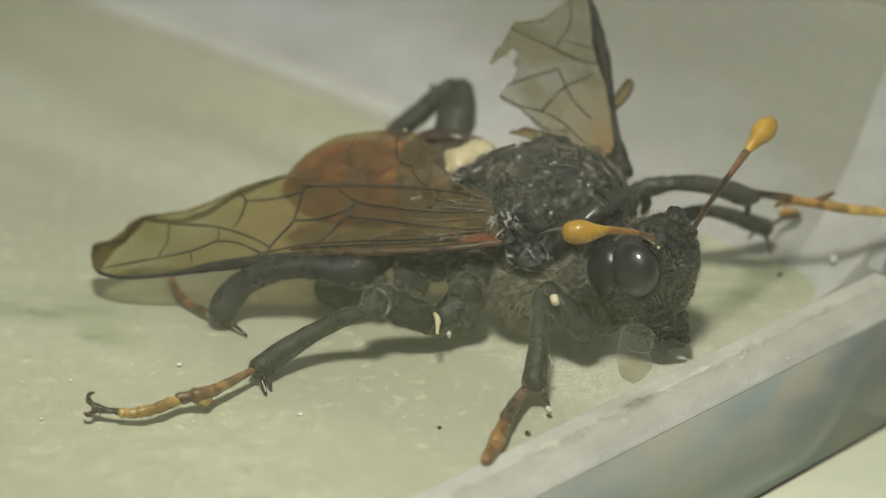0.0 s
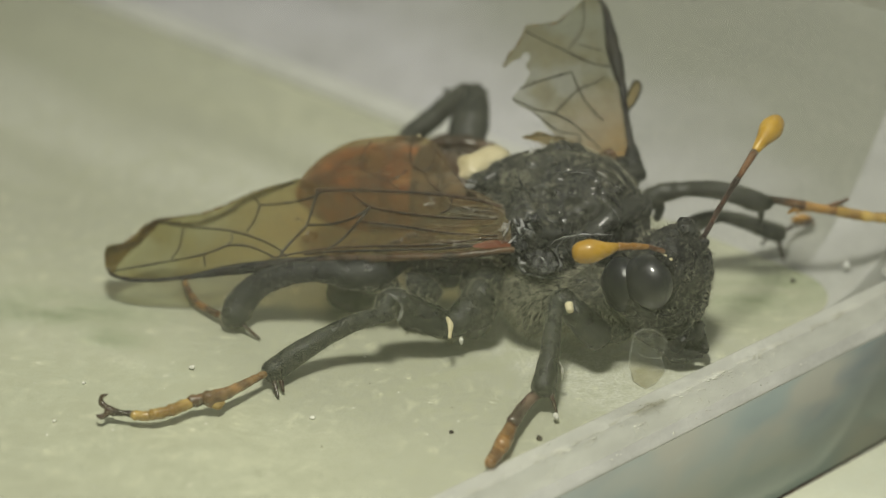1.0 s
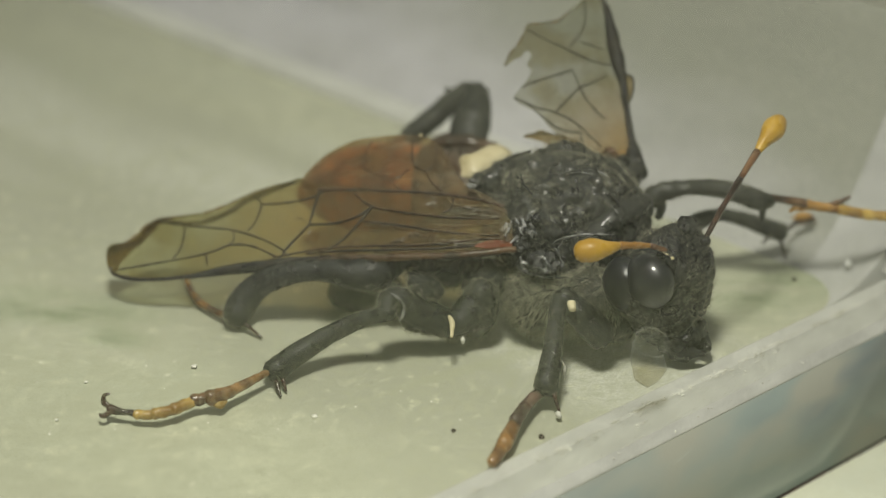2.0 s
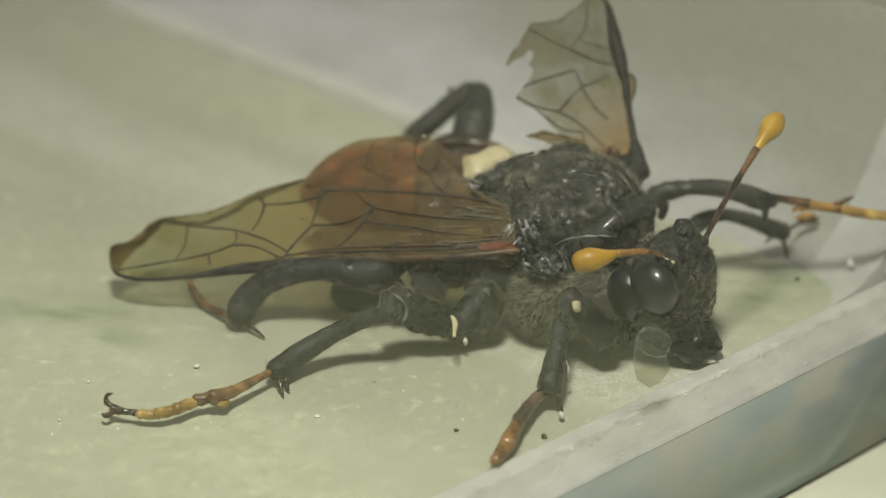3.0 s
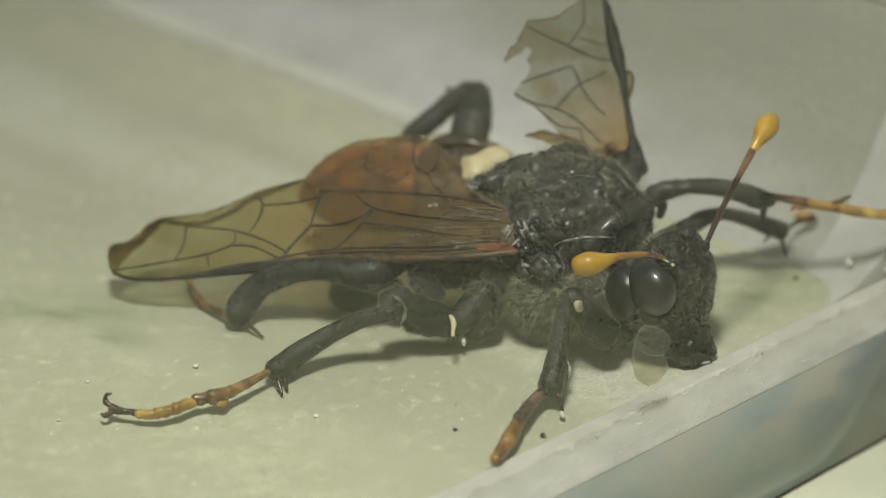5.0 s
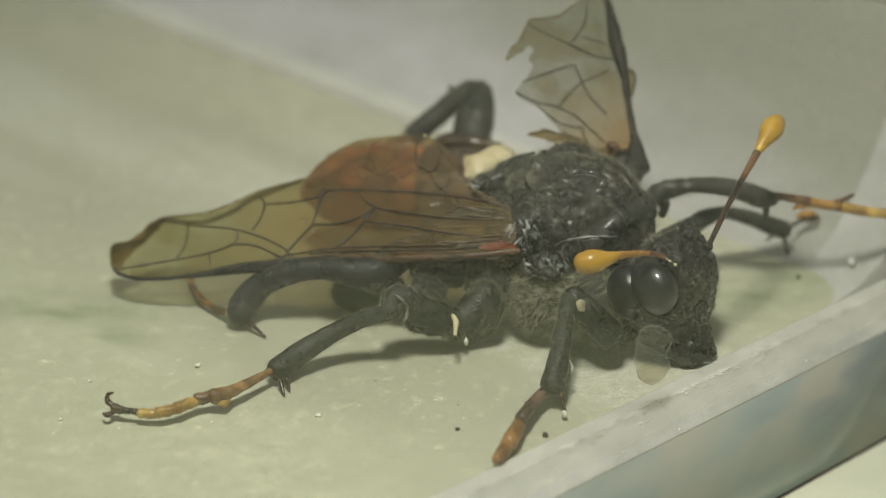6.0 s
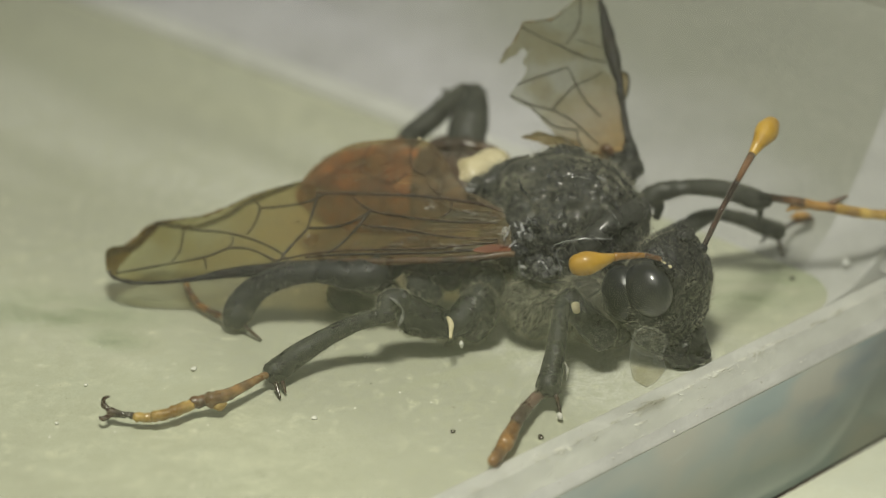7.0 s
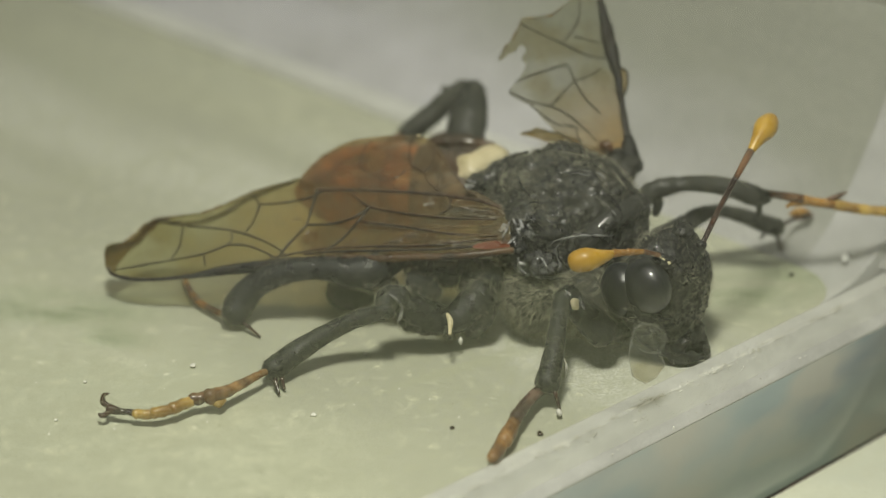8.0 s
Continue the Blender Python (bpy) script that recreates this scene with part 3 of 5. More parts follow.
    skirt = [(1.9, -1.01), (2.83, -1.01), (2.62, TABLE_Z + 0.2), (2.4, TABLE_Z), (1.6, TABLE_Z), (1.5, TABLE_Z + 0.3)]
    skirt_back = [(o - 2.0, z) for o, z in skirt]
    for index, (kind, path) in enumerate(wall_path):
        front = index == 5
        if front:
            part("rim", sweep(path, ledge), MILKY, box, "milky white plastic ledge with dust on it", smooth=False)
        ends = {2: (wall_high, wall_far, skirt_back, skirt_back), 3: (wall_far, wall_far, skirt_back, skirt_back), 4: (wall_far, wall_low, skirt_back, skirt), 6: (wall_low, wall_high, skirt, skirt_back)}.get(index)
        wall, wall_end, foot, foot_end = ends or ((wall_low, None, skirt, None) if front else (wall_high, None, skirt_back, None))
        material = FRONT if front else BACK_PLASTIC if kind == "corner" else CLEAR
        shell = sweep(path, wall, wall_end)
        if index in (3, 4):
            shell = leaning(shell, bend, 14.0 if index == 3 else 5.5)
        w = part("wall_" + kind, shell, material, box, "frosted plastic corner" if kind == "corner" else "clear scuffed plastic wall")
        w.visible_shadow = False
        s = part("skirt_" + kind, sweep(path, foot, foot_end), SKIRT, box, "see-through plastic foot with painted blue-grey reflections")
        s.visible_shadow = False
        if front:
            # dark strip stands in for the contact shadow along the foot
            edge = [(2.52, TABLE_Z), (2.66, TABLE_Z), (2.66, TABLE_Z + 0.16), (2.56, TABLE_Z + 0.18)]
            part("contact_shadow", sweep(path, edge), DARK_BROWN, s, "dark strip painted as the contact shadow")
            for points in ([(11.00, -18.20, -0.70), (10.96, -18.24, -1.56), (10.98, -18.22, -2.51)], [(11.04, -18.17, -2.55), (11.39, -17.85, -2.49), (11.92, -17.38, -2.24)], [(8.57, -20.38, -1.88), (8.64, -20.31, -2.40)]):
                part("scratch", limb(points, [0.04, 0.06, 0.04][:len(points)], seg=5), CRUMB, s, "pale scratch")


# ---- the insect ----
HEAD_AT = Vector((11.00, -11.80, 3.30))
THORAX_AT = Vector((6.26, -6.85, 4.50))
ABDOMEN_AT = Vector((-2.87, -0.83, 3.90))
FORE = (HEAD_AT - ABDOMEN_AT)
FORE.z = 0
FORE.normalize()
SIDE = Vector((FORE.y, -FORE.x, 0))
UP = Vector((0, 0, 1))
BODY = Matrix((FORE, SIDE, UP)).transposed()
TO_EYE = (Vector(EYE) / MM - HEAD_AT).normalized()


def on_body(u, v, w, at=THORAX_AT):
    return at + FORE * u + SIDE * v + UP * w


def build_thorax(fly):
    def shape(p):
        p.z *= 1.0 if p.z > 0 else 0.92
        p.y *= 1 - 0.12 * max(0, p.x)
        return p
    core = blob(THORAX_AT, BODY, (4.5, 4.0, 4.1), 6, 0.28, 0.6, shape, 0.16, 2.2)
    fuzz = hairs(core, 6500, 0.46, (-0.3, 0.2, 0.1), 3, width=0.008)
    thorax = part("thorax", core, BLACK, fly, "black hairy thorax with glossy plates", at=THORAX_AT)
    part("hair", fuzz, HAIR, thorax, "fine pale grey hairs", kind="stuff")
    for v, u, su, sv in ((0.0, 0.9, 2.7, 1.15), (1.75, 0.1, 2.7, 1.25), (-1.75, 0.1, 2.7, 1.25)):
        tilt = BODY @ Matrix.Rotation(radians(-11 * v), 3, "X") @ Matrix.Rotation(radians(7), 3, "Y")
        lobe = blob(on_body(u, v, 2.95 - 0.22 * v * v), tilt, (su, sv, 1.05), 6, 0.12, 1.1, None, 0.13, 2.6)
        part("hair", hairs(lobe, 4200, 0.22, (-0.6, 0.4, 0.0), 20 + int(v * 10), lambda c, n: n.z > 0, width=0.006), HAIR, thorax, "fine pale grey hairs", kind="stuff")
        part("notum_lobe", lobe, BLACK, thorax, "dusty black back plate")
    part("scutellum", blob(on_body(-2.7, 0, 2.25), BODY, (1.5, 1.9, 0.8), 5, 0.12, 1.0, None, 0.05), BLACK, thorax, "rounded black plate")
    part("pronotum", limb([on_body(2.9, 2.6, 0.7), on_body(3.5, 1.5, 1.5), on_body(3.7, 0, 1.9), on_body(3.5, -1.5, 1.5), on_body(2.9, -2.6, 0.7)],
                          [0.5, 0.6, 0.6, 0.6, 0.5], rough=0.3), BLACK, thorax, "dull black collar")
    part("wing_hinge", blob(on_body(-0.2, -3.35, 1.9), BODY, (1.0, 0.6, 0.65), 4, 0.15, 1.5, None, 0.1), BLACK_GLOSS, thorax, "glossy black knob")
    for at, size in (((3.95, -10.23, 5.89), (0.55, 0.3, 0.4)), ((4.36, -10.25, 6.43), (0.35, 0.3, 0.3)), ((3.76, -10.33, 5.07), (0.5, 0.3, 0.45))):
        part("wing_hinge", blob(at, BODY @ Matrix.Rotation(radians(45), 3, "X"), size, 4, 0.2, 2.0, None, 0.15), BLACK_GLOSS, thorax, "glossy black knob")
    part("side_plate", blob((4.86, -11.21, 4.44), BODY @ Matrix.Rotation(radians(45), 3, "X"), (1.05, 0.3, 0.65), 5, 0.2, 1.6, None, 0.20, 2.4), PLATE, thorax, "glossy faceted black side plate")
    ridges = (([(3.76, -10.62, 4.52), (3.96, -10.70, 3.84), (4.79, -11.10, 3.67), (5.76, -11.42, 3.73)], 0.13), ([(5.59, -11.17, 5.23), (6.00, -11.14, 5.74), (7.11, -11.11, 5.97), (8.38, -10.86, 5.82)], 0.12), ([(7.91, -9.52, 7.57), (8.42, -9.67, 7.18), (8.76, -9.82, 6.78), (8.99, -10.00, 6.31)], 0.14),
              ([(5.64, -8.85, 8.15), (6.34, -8.68, 8.32), (7.56, -8.55, 8.24), (8.26, -8.81, 7.86)], 0.12), ([(3.78, -7.61, 7.85), (3.90, -8.42, 7.59), (4.32, -9.25, 7.29)], 0.16),
              ([(5.61, -10.98, 5.14), (5.76, -11.06, 4.49), (6.14, -11.07, 3.81)], 0.1), ([(2.79, -5.19, 7.09), (3.51, -5.09, 7.52), (4.34, -6.08, 8.27)], 0.2))
    for points, r in ridges:
        part("ridge", limb(points, [r * 0.3] + [r * 0.5] * (len(points) - 2) + [r * 0.25], seg=8, rough=0.10, freq=4), SEAM if r < 0.135 else BLACK_GLOSS, thorax, "glossy raised seam")
    # hairy flank, then the separate hip joints of the near legs with gaps between them
    for at, size, tilt in (((4.51, -10.60, 1.99), (2.0, 1.2, 1.5), 0), ((6.03, -11.20, 2.14), (1.5, 1.2, 1.5), 0), ((7.39, -11.80, 2.62), (1.6, 1.3, 1.75), 0)):
        lump = blob(at, BODY @ Matrix.Rotation(radians(tilt), 3, "Y"), size, 5, 0.25, 0.8, None, 0.07)
        part("hair", hairs(lump, 4200, 0.55, (-0.3, 0.0, -0.5), int(size[0] * 10), width=0.010), HAIR, thorax, "fine pale grey hairs", kind="stuff")
        part("underside_plate", lump, DOWNY, thorax, "downy black flank plate")
    for name, at, size, tilt, label in (("hip_joint", (1.69, -11.20, 1.91), (1.05, 1.0, 1.65), 14, "rounded black front hip joint"), ("hip_joint", (2.11, -9.60, 2.75), (1.3, 1.1, 1.1), 0, "black flank behind the front hip"), ("hip_joint", (-0.03, -8.80, 3.17), (2.0, 1.2, 1.15), -8, "black middle hip joint"), ("hip_joint", (-0.97, -9.60, 2.35), (0.95, 0.9, 1.15), -28, "black lower middle hip joint"), ("hip_joint", (-4.06, -8.60, 2.74), (1.75, 1.0, 0.8), 26, "black hind hip joint"), ("hip_joint", (-2.75, -9.40, 2.31), (0.75, 0.7, 0.5), 35, "small black hind joint"), ("thigh_joint", (-0.95, -12.20, 1.86), (1.45, 0.75, 0.80), 12, "downy black thigh of the middle leg"), ("thigh_joint", (0.31, -11.80, 1.27), (0.62, 0.6, 0.72), 0, "small black joint"), ("thigh_joint", (8.51, -12.20, 1.73), (1.15, 1.0, 1.0), -20, "black front hip joint under the head")):
        joint = blob(at, Matrix.Rotation(radians(tilt), 3, "Y"), size, 4, 0.2, 1.0, None, 0.06)
        part("hair", hairs(joint, 1000, 0.34, (-0.3, 0.0, -0.4), int(size[0] * 31), width=0.009), HAIR, thorax, "fine pale grey hairs", kind="stuff")
        part(name, joint, LEG_BLACK, thorax, label)
    # made-up downy lump fills the patch of abdomen shadow under the wing
    shade_lump = blob((-4.65, -6.80, 0.58), BODY, (1.6, 1.2, 0.95), 5, 0.1, 0.9)
    part("hair", hairs(shade_lump, 900, 0.4, (-0.4, 0.0, -0.3), 91, width=0.007), HAIR, thorax, "fine pale grey hairs", kind="stuff")
    part("shade_plate", shade_lump, DOWNY, thorax, "downy lump added in place of the abdomen's shadow")
    part("glossy_ring", limb([(-2.58, -13.55, 3.98), (-2.25, -13.55, 3.73), (-1.98, -13.55, 3.33), (-2.01, -13.55, 2.83), (-2.18, -13.55, 2.46)], [0.04, 0.10, 0.08, 0.10, 0.05], seg=8, rough=0.05, freq=4), SEAM, thorax, "glossy reddish rim at the knee")
    part("pale_crust", blob((0.93, -12.50, 0.82), BODY, (0.08, 0.08, 0.20), 3, 0.12, 4.0), DUST, thorax, "pale crust hanging under the hip")
    fold = limb([(0.83, -3.96, 6.00), (1.36, -3.61, 6.20), (1.96, -2.95, 6.30), (2.64, -1.98, 6.20), (3.26, -1.00, 6.00)], [0.35, 0.95, 0.9, 0.95, 0.4], seg=20, steps=8, rough=0.3, freq=1.0, flat=0.7)
    part("pale_membrane", fold, CREAM, thorax, "folded cream membrane behind the back plates")
    rear = limb([(1.21, -6.93, 6.70), (1.76, -6.28, 6.50), (2.44, -5.63, 6.30), (3.44, -5.12, 6.20), (4.55, -5.24, 6.00)], [0.2, 0.5, 0.85, 1.25, 1.5], seg=26, steps=10, rough=0.25, freq=1.6)
    part("hair", hairs(rear, 700, 0.35, (-0.3, 0.2, 0.2), 77), HAIR, thorax, "fine pale grey hairs", kind="stuff")
    part("metanotum", rear, BLACK, thorax, "wrinkled black rear back plate")
    for at, size in (((1.31, -7.74, 7.10), (0.3, 0.16, 0.14)), ((1.54, -7.26, 7.10), (0.24, 0.12, 0.1)), ((4.18, -10.33, 6.56), (0.07, 0.16, 0.2)), ((4.24, -10.71, 5.78), (0.2, 0.12, 0.16)),
                     ((3.86, -10.46, 5.82), (0.1, 0.12, 0.22)), ((5.93, -11.01, 6.57), (0.1, 0.1, 0.2)), ((3.96, -10.74, 4.21), (0.25, 0.1, 0.12)), ((4.51, -11.04, 4.17), (0.12, 0.1, 0.1)),
                     ((5.69, -11.46, 4.32), (0.16, 0.1, 0.2)), ((4.83, -11.19, 4.68), (0.08, 0.1, 0.2))):
        part("sclerite", blob(at, BODY, size, 3, 0.12, 4.0), SEAM, thorax, "small sclerite with a painted glint")
    for points, r in (([(6.08, -9.32, 8.43), (6.64, -9.26, 8.49), (7.20, -9.33, 8.40), (7.70, -9.43, 8.23)], 0.045), ([(7.72, -10.25, 7.56), (8.17, -10.41, 7.21), (8.51, -10.54, 6.84), (8.70, -10.67, 6.47)], 0.06),
                      ([(5.33, -11.25, 5.52), (5.58, -11.27, 5.74), (6.26, -11.31, 5.98), (6.95, -11.32, 6.04), (7.88, -11.20, 6.02)], 0.045), ([(5.31, -11.25, 5.52), (5.59, -11.40, 5.10), (6.00, -11.51, 4.84)], 0.06), ([(4.85, -11.16, 5.10), (5.18, -11.32, 4.62), (5.53, -11.40, 4.04)], 0.05)):
        part("seam", limb(points, [r * 0.2] + [r * 0.6] * (len(points) - 2) + [r * 0.2], seg=6, steps=9, rough=r, freq=6), SEAM, thorax, "raised seam with a painted glint")
    for points in ([(3.54, -9.37, 6.04), (3.74, -10.34, 5.95), (3.91, -10.54, 5.36)], [(3.76, -9.49, 6.22), (3.96, -10.31, 6.12), (4.04, -10.01, 5.35)], [(3.27, -10.58, 5.25), (3.64, -10.26, 5.47), (3.85, -10.39, 6.03)], [(4.24, -10.25, 6.15), (4.42, -10.13, 5.78), (4.58, -10.32, 5.63)], [(3.81, -10.68, 4.49), (3.63, -9.68, 3.75), (3.85, -9.98, 3.45), (4.46, -11.07, 3.75), (5.28, -11.34, 3.73), (5.80, -10.73, 3.52)], [(4.90, -11.25, 4.78), (5.24, -11.86, 4.46), (5.66, -11.10, 3.64)], [(3.35, -9.37, 5.86), (3.17, -9.78, 5.62), (2.99, -10.39, 5.53)]):
        part("sclerite", limb(points, [0.04] + [0.10] * (len(points) - 2) + [0.04], seg=6, steps=6, rough=0.06, freq=5), GLINT, thorax, "sliver with a painted glint at the wing hinge")
    return thorax


def build_abdomen(fly):
    """Overlapping plates from the waist to the tip."""
    axis = spline([(1.98, -2.88, 4.60), (-0.72, -2.52, 4.60), (-3.44, -1.86, 4.40), (-5.75, -1.19, 4.00), (-7.45, -0.83, 3.60)], 10)
    size = spline([(2.2,), (2.65,), (2.75,), (2.3,), (0.8,)], 10)
    core = tube(bmesh.new(), [tuple(a) for a in axis[::5]], [float(s[0]) * 0.9 for s in size[::5]], seg=24, steps=3, flat=0.85)
    abdomen = part("abdomen", core, DARK_BODY, fly, "orange-brown abdomen of overlapping plates", at=ABDOMEN_AT)
    n = len(axis) - 1
    bands = 8
    for k in range(bands):
        a, b = k / bands, (k + 1.25) / bands
        pts, rad = [], []
        for j in range(5):
            t = min(1.0, a + (b - a) * j / 4) * n
            i = min(int(t), n - 1)
            q = axis[i] + (axis[i + 1] - axis[i]) * (t - i)
            s = float(size[i][0] + (size[i + 1][0] - size[i][0]) * (t - i))
            pts.append(tuple(q))
            rad.append(s * (0.95 + 0.06 * j / 4))
        bm = tube(bmesh.new(), pts, rad, seg=28, steps=2, flat=0.85, rough=0.06, freq=0.8)
        part("plate", bm, DARK_BODY if k < 2 else ORANGE_BODY, abdomen, "dark brown plate" if k < 2 else "orange-brown plate")
    collar = blob((1.05, 1.70, 4.90), BODY, (2.3, 1.3, 0.9), 4, 0.15, 0.9)
    part("plate", collar, DARK_BODY, abdomen, "dark brown plate")
    edge = limb([(-0.59, 1.40, 5.60), (0.49, 1.32, 5.70), (1.72, 1.01, 5.70), (2.94, 0.62, 5.60)], [0.3, 0.38, 0.36, 0.2], seg=10, rough=0.12, freq=2)
    part("plate", edge, RUST, abdomen, "rust-brown rear edge plate")
    return abdomen


def build_head(fly):
    def shape(p):
        if p.z < 0:
            p.y *= 1 - 0.28 * -p.z
            p.x *= 1 + 0.12 * -p.z
        return p
    core = blob(HEAD_AT, BODY, (1.95, 3.0, 3.2), 6, 0.2, 0.8, shape, 0.06)
    fuzz = hairs(core, 2600, 0.34, (-0.2, 0, 0.4), 5, width=0.010)
    head = part("head", core, FUZZY, fly, "black hairy head with a bristly face", at=HEAD_AT)
    part("hair", fuzz, BRISTLE, head, "short pale bristles", kind="stuff")
    for v in (1, -1):
        tilt = BODY @ Matrix.Rotation(radians(18 * v), 3, "Z")
        eye_at = (9.92, -13.60, 4.43) if v > 0 else on_body(-0.35, -1.75, 0.35, HEAD_AT)
        part("eye", blob(eye_at, tilt, (1.42, 1.05, 1.40), 5), EYE_BLACK, head, "glossy black oval eye")
        cheek_at = (8.78, -12.80, 3.83) if v > 0 else on_body(-1.2, -1.6, 0.3, HEAD_AT)
        part("cheek", blob(cheek_at, tilt, (1.25, 0.95, 1.40), 4, 0.06, 0.8), CHEEK, head, "smooth dark bluish cheek")
        m = [on_body(0.9, 1.1 * v, -2.4, HEAD_AT), on_body(1.7, 0.8 * v, -2.85, HEAD_AT), on_body(2.5, 0.2 * v, -2.75, HEAD_AT)]
        part("mandible", limb(m, [0.6, 0.45, 0.16], rough=0.2, freq=2.5), BLACK, head, "curved black jaw")
    part("brow", limb([(10.06, -13.90, 6.10), (10.68, -13.90, 5.74), (11.04, -13.90, 5.01), (11.13, -13.90, 4.15)], [0.1, 0.16, 0.14, 0.08], seg=8, rough=0.12, freq=4), FUZZY, head, "bristly rim round the eye")
    part("lip", blob(on_body(1.35, 0, -2.1, HEAD_AT), BODY, (0.8, 1.3, 0.8), 5, 0.2, 1.2, None, 0.07), BLACK, head, "bristly black lip")
    feelers = []
    for stem, club in (([(10.38, -13.97, 6.30), (9.59, -14.21, 6.60), (8.79, -14.68, 6.80), (8.12, -15.00, 6.90)], [(8.06, -15.00, 6.90), (7.51, -15.36, 6.90), (6.81, -15.46, 6.80), (6.23, -15.50, 6.70)]),
                       ([(12.64, -12.60, 6.30), (13.56, -11.01, 7.40), (14.46, -9.43, 8.20), (15.44, -7.54, 8.90)], [(15.44, -7.54, 8.90), (15.86, -6.96, 9.30), (16.32, -6.21, 9.60), (16.64, -5.66, 9.80)])):
        feeler = []
        tones = (STEM_BROWN, STEM_AMBER, STEM_AMBER) if stem[0][2] < 6.35 and not feelers else (STEM_DARK, STEM_DARK, STEM_BROWN)
        for a, b, r0, r1, material in ((0, 1, 0.13, 0.16, tones[0]), (1, 2, 0.13, 0.19, tones[1]), (2, 3, 0.15, 0.22, tones[2])):
            mid = (Vector(stem[a]) + Vector(stem[b])) / 2
            feeler.append(part("antenna_segment", limb([stem[a], mid, stem[b]], [r0, (r0 + r1) / 2, r1], seg=10), material, head, "glossy brown antenna segment", at=stem[0]))
        feeler.append(part("antenna_club", limb(club, [0.18, 0.36, 0.60, 0.46] if feelers else [0.18, 0.36, 0.58, 0.50], seg=18), CLUB, head, "smooth orange antenna club", at=stem[0]))
        feelers.append(feeler)
    for at, r in (((10.43, -13.54, 6.00), 0.13), ((10.64, -13.65, 5.90), 0.1), ((10.88, -13.81, 5.80), 0.12), ((10.35, -13.89, 5.90), 0.08), ((11.62, -12.05, 6.00), 0.08)):
        part("pale_speck", blob(at, BODY, (r, r, r * 0.8), 2, r * 0.4, 3.0), CREAM, head, "tiny pale speck")
    part("antenna_socket", blob((12.56, -12.65, 6.20), BODY, (0.26, 0.26, 0.24), 3, 0.05, 2.0), FUZZY, head)
    part("bump", blob((11.82, -11.40, 6.41), BODY, (0.62, 0.66, 0.42), 4, 0.12, 1.6, None, 0.08), FUZZY, head, "rounded black bump on the crown")
    return head, feelers


def build_leg(fly, pieces, spurs=(), at=None, hairy=None):
    """A leg of named pieces, each (name, material, points, radii, label)."""
    first = pieces[0]
    source = limb(first[2], first[3], rough=0.12, freq=2.0, steps=8)
    coat = hairs(source, 500, 0.3, (0, -0.1, -0.3), len(pieces) + 40, width=0.006) if hairy else None
    leg = part(first[0], source, first[1], fly, first[4], at=at or first[2][0])
    if coat:
        part("hair", coat, HAIR, leg, "fine pale hairs", kind="stuff")
    for name, material, points, radii, label in pieces[1:]:
        source = limb(points, [r * (k if name == "foot_joint" else 0.92) for r, k in zip(radii, (0.56, 0.60, 0.66, 0.70, 0.7))], rough=0.06 if name == "foot_joint" else 0.05, freq=7.0 if name == "foot_joint" else 2.8, steps=8)
        if hairy and name == "tibia":
            part("hair", hairs(source, hairy, 0.42, (0, 0, -0.35), len(points) + hairy, width=0.006), HAIR, leg, "fine pale hairs", kind="stuff")
        if name in ("tibia", "knee"):
            part("hair", hairs(source, 1500, 0.11, (0, 0, 0), len(points) + 7, width=0.007), HAIR, leg, "short pale fuzz", kind="stuff")
        part(name, source, material, leg, label)
    for a, b in spurs:
        part("spur", limb([a, b], [0.13, 0.06], seg=8), DARK_BROWN, leg, "thin dark spur")
    return leg


